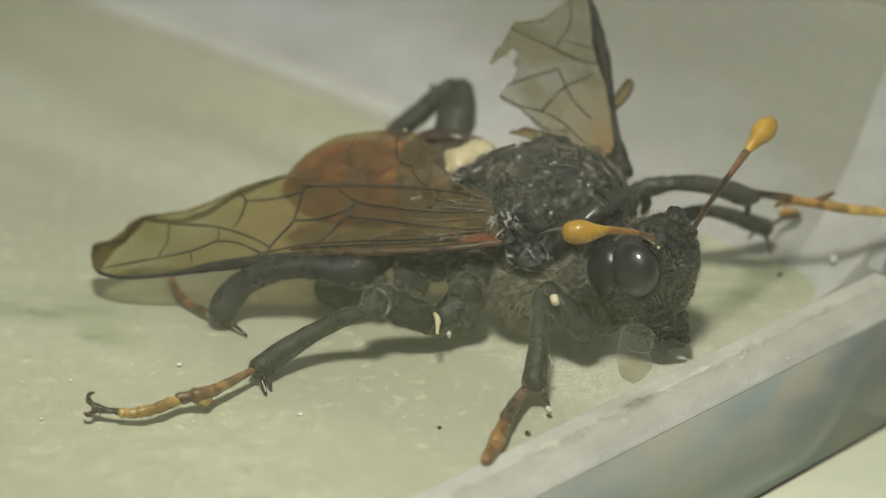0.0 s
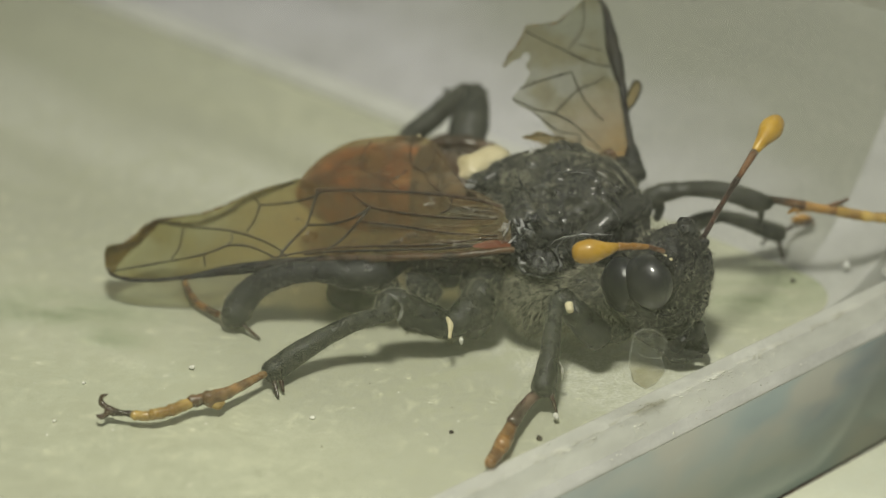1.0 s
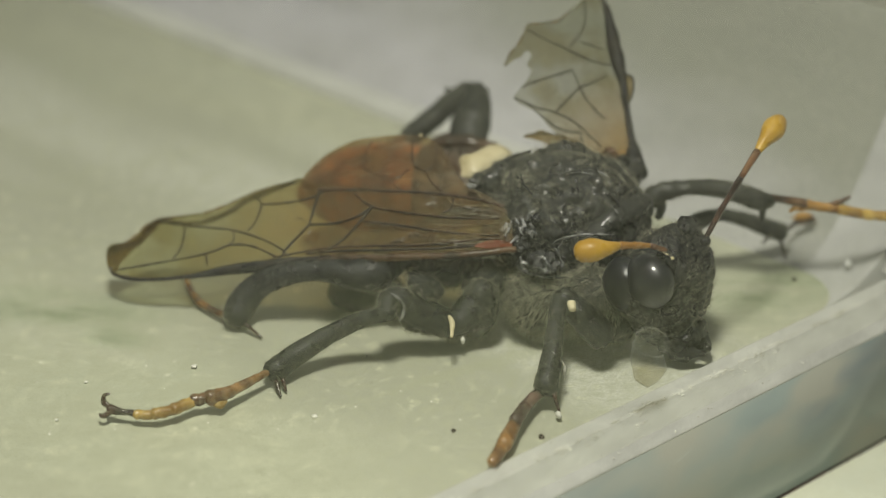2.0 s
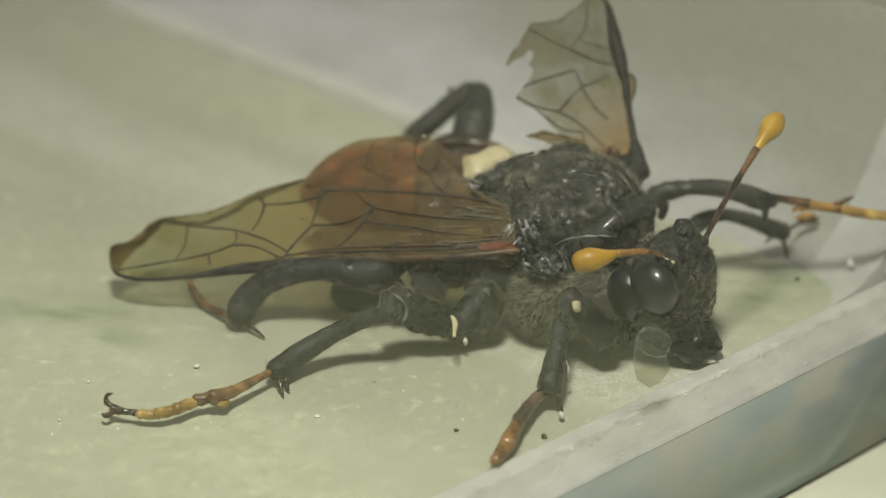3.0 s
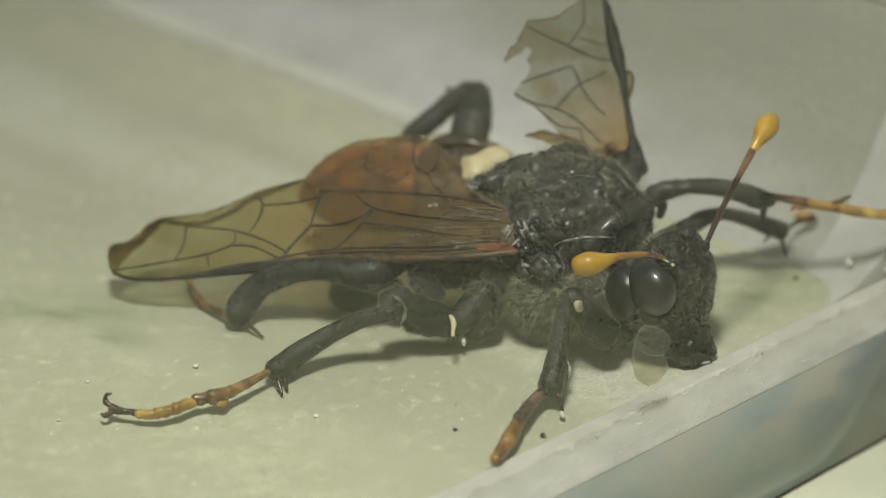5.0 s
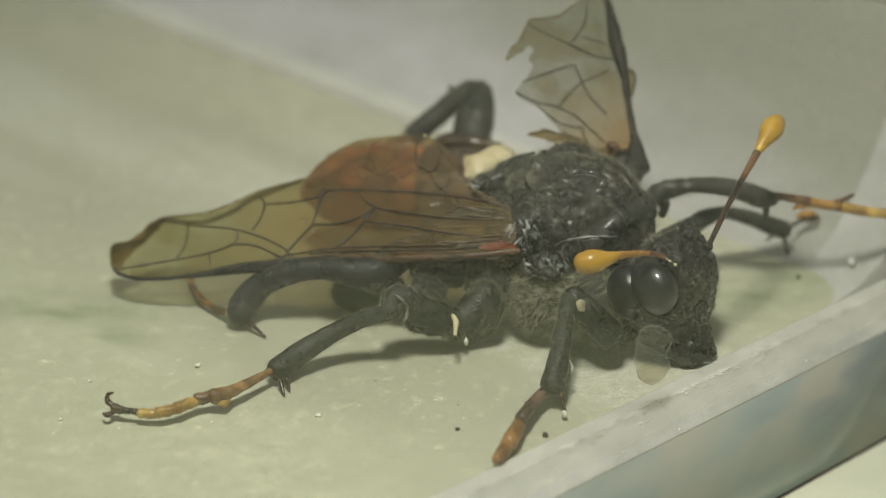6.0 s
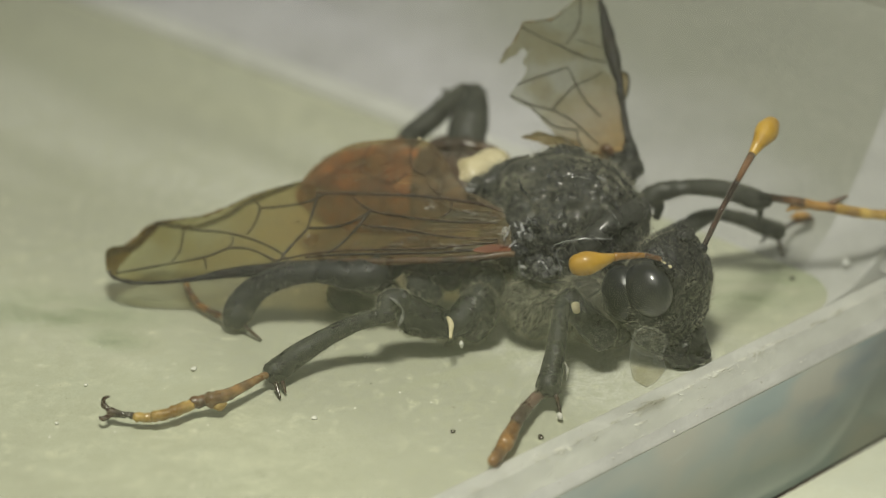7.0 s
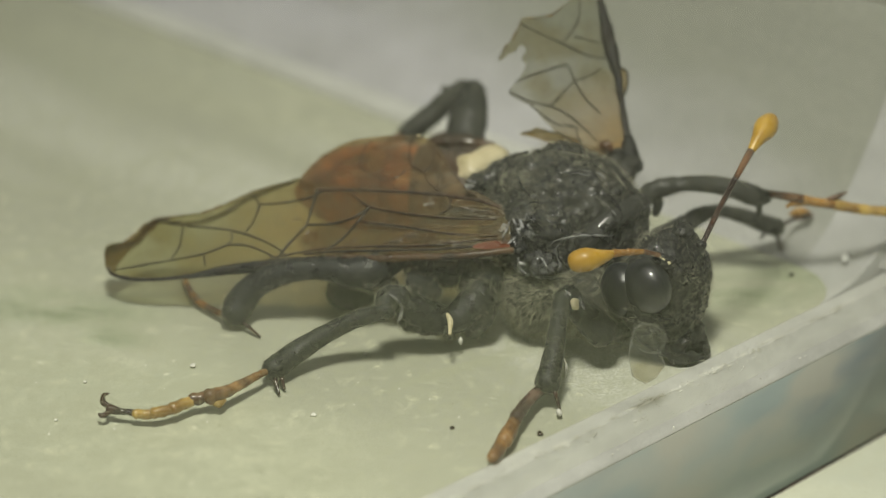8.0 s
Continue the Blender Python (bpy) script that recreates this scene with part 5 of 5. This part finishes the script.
    part("wing_base", patch, film_material("orange_film", (0.7, 0.36, 0.16), (0.24, 0.065, 0.02), 0.5, 0.3), near, "orange wing root patch")
    part("pale_speck", blob((-1.23, -3.68, 8.17), BODY, (0.1, 0.09, 0.08), 2, 0.05, 3.0), CREAM, near, "tiny pale speck")
    part("axillary", blob((3.07, -9.70, 5.66), BODY, (0.14, 0.24, 0.30), 3, 0.2, 2.6), SILVER, near, "pale sclerite at the wing root")
    hind = build_wing(fly, "hindwing", "amber hindwing folded over the abdomen", (2.72, -8.42, 6.29),
        [(3.41, -9.23, 5.95), (1.88, -8.09, 6.32), (-0.69, -7.22, 6.36), (-3.88, -6.20, 6.02), (-6.54, -5.33, 5.72), (-7.46, -4.50, 5.89), (-6.62, -3.49, 6.66), (-5.44, -3.01, 7.26), (-3.96, -2.92, 7.70), (-1.44, -3.53, 8.09), (-0.47, -4.07, 8.06), (0.00, -4.89, 7.72), (0.46, -5.83, 7.31), (1.03, -6.89, 6.84), (1.88, -7.54, 6.63), (2.73, -8.24, 6.39)],
        WING_BASE, [
        (VEIN_BROWN, 0.061, [(-3.77, -3.22, 7.61), (-4.06, -3.65, 7.31), (-4.19, -4.22, 6.98), (-4.18, -4.65, 6.76), (-3.55, -5.23, 6.63), (-2.75, -5.81, 6.54)]),
        (VEIN_BROWN, 0.058, [(-2.75, -5.81, 6.54), (-2.35, -5.73, 6.70), (-2.00, -5.57, 6.88), (-1.86, -5.39, 7.02)]),
        (VEIN_BROWN, 0.061, [(-1.53, -3.61, 8.03), (-1.67, -4.28, 7.65), (-1.66, -4.78, 7.39), (-1.51, -5.32, 7.15), (-0.93, -5.82, 7.05)]),
        (VEIN_BROWN, 0.058, [(-0.93, -5.82, 7.05), (-0.58, -5.58, 7.26), (-0.41, -5.08, 7.55), (-0.44, -4.34, 7.93)]),
        (VEIN_BROWN, 0.061, [(-0.93, -5.82, 7.05), (-0.75, -6.35, 6.82), (-0.46, -6.76, 6.65), (-0.17, -7.09, 6.52)]),
        (VEIN_BROWN, 0.054, [(-2.75, -5.81, 6.54), (-2.51, -6.20, 6.40), (-2.19, -6.51, 6.32)]),
        (VEIN_BROWN, 0.043, [(-5.61, -5.10, 6.13), (-5.30, -5.39, 6.06), (-4.92, -5.56, 6.08)]),
        (VEIN_BROWN, 0.050, [(-0.44, -4.54, 7.83), (-0.06, -5.15, 7.58), (0.32, -5.74, 7.33), (0.95, -6.78, 6.88)])], ripple=0.15)
    far = build_wing(fly, "forewing", "torn amber-grey forewing raised against the wall", (9.49, -3.33, 6.66),
        [(9.96, -3.28, 6.59), (9.66, -2.23, 8.06), (9.45, -1.00, 9.74), (9.18, 0.27, 11.48), (8.78, 1.32, 12.99), (8.19, 2.05, 14.12), (7.28, 1.88, 14.18), (6.51, 1.25, 13.58), (5.75, 0.73, 13.14), (4.85, 0.50, 13.09), (4.25, 0.35, 13.08), (4.01, 0.04, 12.75), (3.71, -0.39, 12.28), (3.35, -0.71, 11.96), (2.93, -1.20, 11.45), (3.11, -1.20, 11.39), (3.52, -0.92, 11.63), (3.88, -0.76, 11.73), (4.18, -0.52, 11.96), (4.42, -0.71, 11.65), (4.12, -0.98, 11.37), (4.35, -1.13, 11.11), (4.23, -1.45, 10.73), (3.87, -1.77, 10.42), (3.49, -2.19, 9.98), (3.87, -2.32, 9.69), (4.58, -2.42, 9.35), (5.05, -2.63, 8.93), (5.46, -2.85, 8.51), (5.85, -3.04, 8.14), (6.44, -3.12, 7.86), (7.18, -3.29, 7.42), (8.61, -3.37, 6.88)],
        WING_FAR, [
        (COSTA_DULL, [0.30, 0.30, 0.30, 0.34, 0.52, 0.56, 0.46, 0.26, 0.14],
         [(9.96, -3.32, 6.54), (9.65, -2.30, 7.97), (9.44, -1.41, 9.20), (9.27, -0.65, 10.24), (8.99, 0.04, 11.25), (8.76, 0.64, 12.10), (8.59, 1.22, 12.91), (8.36, 1.74, 13.67), (8.00, 1.98, 14.09)]),
        (VEIN_SOFT, 0.085, [(7.21, 1.80, 14.09), (7.26, 1.24, 13.34), (7.14, 0.76, 12.75), (6.71, 0.27, 12.23), (6.46, 0.04, 12.00)]),
        (VEIN_SOFT, 0.075, [(6.95, 0.28, 12.17), (7.61, 0.28, 11.98), (8.21, 0.28, 11.79), (8.63, 0.28, 11.66)]),
        (VEIN_SOFT, 0.10, [(4.13, 0.18, 12.89), (5.14, 0.02, 12.39), (6.10, -0.07, 11.98), (6.94, -0.18, 11.58), (7.84, -0.24, 11.22), (8.80, -0.14, 11.06)]),
        (VEIN_SOFT, 0.085, [(3.87, -1.77, 10.42), (4.68, -1.44, 10.60), (5.58, -1.09, 10.79), (6.57, -0.73, 10.97)]),
        (VEIN_SOFT, 0.08, [(6.57, -0.73, 10.97), (6.80, -0.99, 10.56), (6.98, -1.25, 10.15), (7.33, -1.56, 9.64), (7.75, -1.82, 9.17), (8.28, -2.02, 8.75)]),
        (VEIN_SOFT, 0.085, [(5.71, -2.26, 9.22), (6.25, -1.79, 9.67), (6.92, -1.26, 10.16), (7.64, -0.95, 10.35), (8.43, -0.54, 10.64)]),
        (VEIN_SOFT, 0.075, [(3.49, -2.19, 9.98), (4.58, -2.31, 9.49), (5.71, -2.28, 9.19), (6.66, -2.42, 8.72), (7.49, -2.72, 8.07), (8.08, -2.98, 7.55)]),
        (VEIN_SOFT, 0.075, [(4.58, -2.42, 9.35), (5.26, -2.63, 8.86), (6.00, -2.80, 8.42), (7.01, -2.69, 8.25)]),
        (VEIN_SOFT, 0.08, [(7.01, -2.69, 8.25), (7.07, -3.01, 7.81), (7.36, -3.26, 7.41)])],
        margin=[(6.48, 1.25, 13.58), (5.75, 0.73, 13.14), (4.85, 0.50, 13.09), (4.25, 0.35, 13.08), (4.01, 0.04, 12.75), (3.71, -0.39, 12.28), (3.35, -0.71, 11.96), (2.99, -1.15, 11.50)], ripple=0.12, ragged=0.10, steps=3)
    part("wing_base", limb([(9.72, -2.53, 7.70), (9.89, -3.09, 6.88), (9.82, -3.49, 6.34), (9.27, -3.89, 5.94)], [0.3, 0.42, 0.6, 0.7], rough=0.3, seg=18, steps=8), FUZZY, far, "black wing root")
    part("wing_base", limb([(9.41, -3.24, 6.81), (9.10, -3.43, 6.64), (8.98, -3.65, 6.35)], [0.35, 0.5, 0.5], rough=0.3, seg=14), FUZZY, far, "black wing root")
    part("root_patch", blob((8.57, -3.12, 7.21), BODY, (0.45, 0.2, 0.45), 3, 0.2, 1.6), BROWN, far, "crumpled amber wing root")
    tab = sheet([(9.52, -1.23, 9.50), (9.83, -0.92, 9.83), (10.14, -0.58, 10.17), (10.42, -0.44, 10.28), (10.56, -0.57, 10.07), (10.37, -0.90, 9.69), (10.00, -1.26, 9.32), (9.57, -1.63, 8.96)], ripple=0.1, steps=4)
    TAB.append(part("folded_tab", tab, WORN_FILM, far, "folded brown wing tab", at=(9.51, -1.45, 9.21)))
    TAB.append(part("tab_rim", limb([(9.51, -1.60, 9.01), (10.06, -1.23, 9.34), (10.43, -0.85, 9.74), (10.56, -0.59, 10.05), (10.39, -0.45, 10.28), (10.08, -0.63, 10.13), (9.58, -1.18, 9.55)], [0.07] * 7, seg=6), VEIN_SOFT, far, "thick rim of the tab", at=(9.51, -1.45, 9.21)))
    torn = build_wing(fly, "hindwing", "crumpled torn hindwing remnant", (8.15, -3.22, 7.19),
        [(8.86, -2.88, 6.60), (7.81, -3.10, 6.63), (6.61, -3.16, 6.91), (5.87, -3.04, 7.31), (5.18, -2.97, 7.60), (4.09, -2.98, 7.92), (4.23, -2.88, 8.01), (4.98, -2.66, 8.08), (5.58, -2.61, 7.96), (6.32, -2.51, 7.86), (6.86, -2.53, 7.67), (7.52, -2.75, 7.19), (8.42, -2.74, 6.93)],
        WORN_FILM, [(VEIN_SOFT, 0.07, [(4.23, -2.92, 7.96), (5.19, -2.68, 7.99), (6.32, -2.59, 7.76)]), (RUST, 0.10, [(6.32, -2.66, 7.66), (7.51, -2.86, 7.04), (8.65, -2.85, 6.72)])], ripple=0.2, ragged=0.15)
    return near, hind, far, torn


def build_insect():
    fly = thing("sawfly", (THORAX_AT.x, THORAX_AT.y, 0), "black sawfly with orange abdomen and clubbed antennae on box floor", "insect")
    thorax = build_thorax(fly)
    abdomen = build_abdomen(fly)
    head, feelers = build_head(fly)
    legs = build_legs(fly)
    wings = build_wings(fly)
    return fly, thorax, abdomen, head, feelers, legs, wings


# ---- crumbs and flakes ----
def build_crumb(name, at, size, seed, label, category, material=None):
    bm = blob(at, Matrix.Rotation(seed, 3, "Z"), (size, size * 0.75, size * 0.55), 2, size * 0.5, 1.2 / size)
    low = min(v.co.z for v in bm.verts)
    bmesh.ops.translate(bm, vec=(0, 0, 0.005 - low), verts=bm.verts)
    tagged(part(name, bm, material or CRUMB, at=(at[0], at[1], 0)), label, category, "crumbs on the floor")


def scatter(name, material, label, category, spots):
    """Countless tiny grains as one object; spots gives place and size."""
    bm = bmesh.new()
    for k, (at, size) in enumerate(spots):
        made = bmesh.ops.create_icosphere(bm, subdivisions=1, radius=size)["verts"]
        for v in made:
            v.co.z *= 0.6
            v.co.x *= 1.0 + 0.5 * noise.noise(Vector((k * 3.7, 0, 0)))
            v.co += v.co * 0.6 * noise.noise(v.co * (1.5 / size) + Vector((k, 0, 0)))
            v.co += Vector(at)
    tagged(part(name, bm, material, smooth=False), label, category, kind="stuff")


def build_fibre(points, label, material):
    bm = limb(points, [0.010] * len(points), seg=5, steps=6)
    tagged(part("fibre", bm, material, at=points[0]), label, "fibre")


def build_small():
    for k, (at, size) in enumerate([((-6.06, -18.37, 0.05), 0.17), ((-11.39, -6.19, 0.05), 0.15), ((-12.30, -13.69, 0.05), 0.22), ((-3.83, -12.37, 0.05), 0.12), ((-17.36, -15.20, 0.05), 0.14), ((-18.18, -18.84, 0.05), 0.16), ((-5.59, -9.58, 0.05), 0.12)]):
        build_crumb("crumb", at, size * 0.75, k, "tiny pale crumb on the box floor", "crumb")
    build_crumb("dark_crumb", (0.48, -19.56, 0.05), 0.12, 3, "tiny dark crumb on the box floor", "crumb", DARK_BROWN)
    build_crumb("dark_crumb", (4.54, -20.12, 0.05), 0.17, 5, "dark crumb at the foot of the ledge", "crumb", DARK_BROWN)
    build_crumb("dark_crumb", (18.71, -3.69, 0.05), 0.14, 6, "tiny dark crumb on the box floor", "crumb", DARK_BROWN)
    rng = random.Random(11)
    floor = []
    for _ in range(700):
        a, b = rng.uniform(4, 60), rng.uniform(2, 62)
        p = CORNER + ALONG_A * a * 0.8 + ALONG_B * b
        floor.append(((p.x, p.y, 0.012), rng.choice((0.015, 0.02, 0.03, 0.03, 0.055))))
    scatter("floor_grit", CRUMB, "pale grit scattered over the box floor", "grit", floor)
    dark = []
    for _ in range(110):
        p = CORNER + ALONG_A * rng.uniform(3, 45) + ALONG_B * rng.uniform(2, 60)
        dark.append(((p.x, p.y, 0.01), rng.choice((0.02, 0.03, 0.045))))
    scatter("dark_grit", DARK_BROWN, "dark grit scattered over the box floor", "grit", dark)
    out = Vector((ALONG_B.y * -1, ALONG_B.x)) * (1 if -ALONG_B.y > 0 else -1)
    dust = []
    for _ in range(1300):
        o = rng.choice((rng.uniform(0.6, 2.6), rng.gauss(1.75, 0.3), rng.gauss(1.45, 0.16), rng.gauss(1.45, 0.16)))
        p = CORNER + ALONG_B * rng.uniform(-3, 45) + out * o
        dust.append(((p.x, p.y, 0.31 if o < 1.38 else min(0.39, 0.39 - (o - 1.62) * 1.04)), rng.choice((0.010, 0.012, 0.015, 0.015, 0.02, 0.02, 0.025, 0.03, 0.05))))
    # flattened clumps of dust along the ridge
    for _ in range(60):
        p = CORNER + ALONG_B * rng.uniform(2, 32) + out * rng.gauss(1.5, 0.15)
        for _ in range(14):
            q = p + ALONG_B * rng.gauss(0, 0.22) + out * rng.gauss(0, 0.05)
            o = (q - CORNER).dot(out)
            dust.append(((q.x, q.y, 0.31 if o < 1.38 else min(0.39, 0.39 - (o - 1.62) * 1.04)), rng.choice((0.02, 0.03, 0.045, 0.06))))
    # coarser grains strewn over the outer slope
    for _ in range(170):
        o = rng.uniform(1.5, 2.6)
        p = CORNER + ALONG_B * rng.uniform(4, 42) + out * o
        dust.append(((p.x, p.y, min(0.39, 0.39 - (o - 1.62) * 1.04)), rng.choice((0.03, 0.035, 0.045, 0.06))))
    scatter("ledge_dust", DUST, "white dust lying along the plastic ledge", "dust", dust)
    build_fibre([(-8.38, -22.93, 0.03), (-8.23, -23.22, 0.03), (-8.09, -23.59, 0.03)], "tiny dark fibre on the box floor", FIBRE)
    flake = sheet([(8.82, -19.05, 5.01), (9.21, -18.71, 5.12), (9.79, -18.19, 4.78), (10.28, -17.75, 4.25), (10.54, -17.52, 3.70), (10.22, -17.80, 3.13), (10.50, -17.55, 2.27), (10.06, -17.95, 1.82), (9.54, -18.41, 1.77), (8.88, -19.00, 2.47), (8.60, -19.25, 3.57), (8.68, -19.18, 4.37)], ripple=0.05, steps=1, crumple=0.2, crumple_freq=1.2)
    # made-up nub takes the place of a highlight on the corner slope
    nub = blob((21.60, -3.35, 0.86), Matrix.Identity(3), (0.20, 0.18, 0.24), 3, 0.08, 3.0)
    tagged(part("highlight_nub", nub, BEAD, at=(21.60, -3.35, 0.86)), "tiny made-up bright nub in place of a highlight on the corner slope", "nub")
    scrap = tagged(part("film_flake", flake, FLAKE, at=(9.64, -18.32, 3.10)), "torn translucent grey film flake stuck on the wall", "flake")
    part("torn_edge", limb([(8.81, -19.13, 5.05), (9.20, -18.78, 5.16), (9.78, -18.26, 4.82), (10.27, -17.83, 4.29), (10.53, -17.59, 3.74), (10.21, -17.88, 3.17), (10.49, -17.63, 2.31), (10.05, -18.02, 1.86), (9.53, -18.48, 1.82), (8.87, -19.07, 2.52), (8.60, -19.32, 3.61), (8.67, -19.25, 4.41), (8.81, -19.13, 5.05)], [0.022] * 13, seg=5, steps=1), FLAKE_EDGE, scrap, "pale torn edge")
    part("crease", limb([(8.73, -19.20, 4.38), (9.27, -18.72, 3.70), (9.86, -18.19, 3.29), (10.27, -17.82, 3.14)], [0.018] * 4, seg=5, steps=2), FLAKE_EDGE, scrap, "pale crease")


build_table()
build_box()
FLY, THORAX, ABDOMEN, HEAD, FEELERS, LEGS, WINGS = build_insect()
build_small()


# ---- movement ----
def motions():
    """The body sinks a little, the head nods and turns, the antennae follow."""
    def rows_about(ob, table, axis=TO_EYE):
        rest = ob.location.copy()
        rows = []
        for t, right, rise, turn in table:
            shift = Vector((right, 0.0, rise)) * MM
            rows.append((t, Matrix.Translation(rest + shift) @ Matrix.Rotation(radians(-turn), 4, axis)))
        walk(ob, rows)

    # seconds and the share of the first height
    sink = [(0, 1.0), (0.5, 0.9), (1.0, 0.68), (1.5, 0.6), (3.0, 0.3), (3.5, 0.18), (4.0, 0.1), (4.5, 0.06), (6.0, 0.03), (7.0, 0.0), (8.0, 0.0)]
    pivot = (ABDOMEN_AT + SIDE * -6 - FORE * 6) * MM
    for ob in (THORAX, ABDOMEN, WINGS[0], WINGS[1]):
        base = FLY.location
        rest = ob.location.copy()
        rows = []
        for t, k in sink:
            lift = Matrix.Rotation(k * 0.020, 4, Vector((-0.7, -0.7, 0)))
            p = pivot - base
            rows.append((t, Matrix.Translation(p) @ lift @ Matrix.Translation(rest - p)))
        walk(ob, rows)
    rows_about(HEAD, [(0, -0.12, 0.84, 5.5), (0.5, -0.16, 0.79, 5.3), (1.0, -0.03, 0.48, 1.7), (1.5, -0.03, 0.49, 2.6), (3.0, 0.05, 0.22, -5.7), (3.5, 0.15, 0.10, -7.4),
                      (4.0, 0.04, 0.1, -2.3), (4.5, 0.05, 0.07, -2.4), (6.0, 0.0, 0.0, -0.3), (7.0, 0, 0, 0), (8.0, 0, 0, 0)])
    backward = [(0, 0.22, 0, 3.2), (0.5, 0.2, 0, 1), (1.0, 0.12, 0, 1.2), (1.5, 0.15, 0, 0.8), (3.0, 0.06, 0, 5.3), (3.5, 0, 0, 4.7), (4.0, 0, 0, 0.6), (4.5, 0, 0, 0.3), (6.0, 0, 0, 0), (8.0, 0, 0, 0)]
    upward = [(0, -0.28, -0.4, 1.2), (0.5, -0.28, -0.16, 0.6), (1.0, -0.19, -0.03, 0.9), (1.5, -0.16, -0.12, -0.4), (3.0, 0, 0, 7.4), (3.5, 0, 0, 7.1), (4.0, 0, 0, 0.6), (4.5, 0, 0, 0.8), (6.0, 0, 0, 0), (8.0, 0, 0, 0)]
    for feeler, table in zip(FEELERS, (backward, upward)):
        for ob in feeler:
            rows_about(ob, table)
    # one quick kick of the far hind leg, its foot swinging up into view
    rows_about(LEGS["far_hind"], [(0, 0, 0, 0), (0.3, 0, 0, 0), (0.4, 0.2, 0.1, 2), (0.5, 0.85, 0.4, 8), (0.6, 0.45, 0.22, 4), (0.7, 0.08, 0.04, 0.5), (0.8, 0, 0, 0), (8.0, 0, 0, 0)])
    for ob in LEGS["far_hind_foot"]:
        rows_about(ob, [(0, 0, 0, 0), (0.3, 0, 0, 0), (0.4, 0, 0, 8), (0.5, 0, 0, 20), (0.6, 0, 0, 18), (0.7, 0, 0, 6), (0.8, 0, 0, 0), (8.0, 0, 0, 0)])
    # the far wing rises a little as the body sinks
    rows_about(WINGS[2], [(0, 0.1, -0.36, 0.5), (0.5, 0.12, -0.30, 0.4), (1.0, 0.08, -0.22, 0.2), (1.5, 0.08, -0.2, 0.2), (3.0, 0.05, -0.18, 0.1), (3.5, 0.05, -0.12, 0), (4.0, 0.05, -0.05, 0), (6.0, 0, 0, 0), (8.0, 0, 0, 0)])
    for ob in TAB:
        rows_about(ob, [(0, 0, 0, 0), (0.7, 0, 0, 0), (1.0, -0.1, 0, -8), (1.5, -0.25, 0.1, -20), (3.0, -0.25, 0.1, -24), (8.0, -0.25, 0.1, -24)])
    rows_about(LEGS["near_front"], [(0, 0, 0, -5.5), (0.5, -0.05, 0, -3.8), (1.0, -0.16, 0, -1.9), (1.5, -0.14, 0, -1.9), (3.0, -0.1, 0, -0.9), (3.5, -0.03, 0, 0), (4.5, 0, 0, 0), (8.0, 0, 0, 0)])


motions()
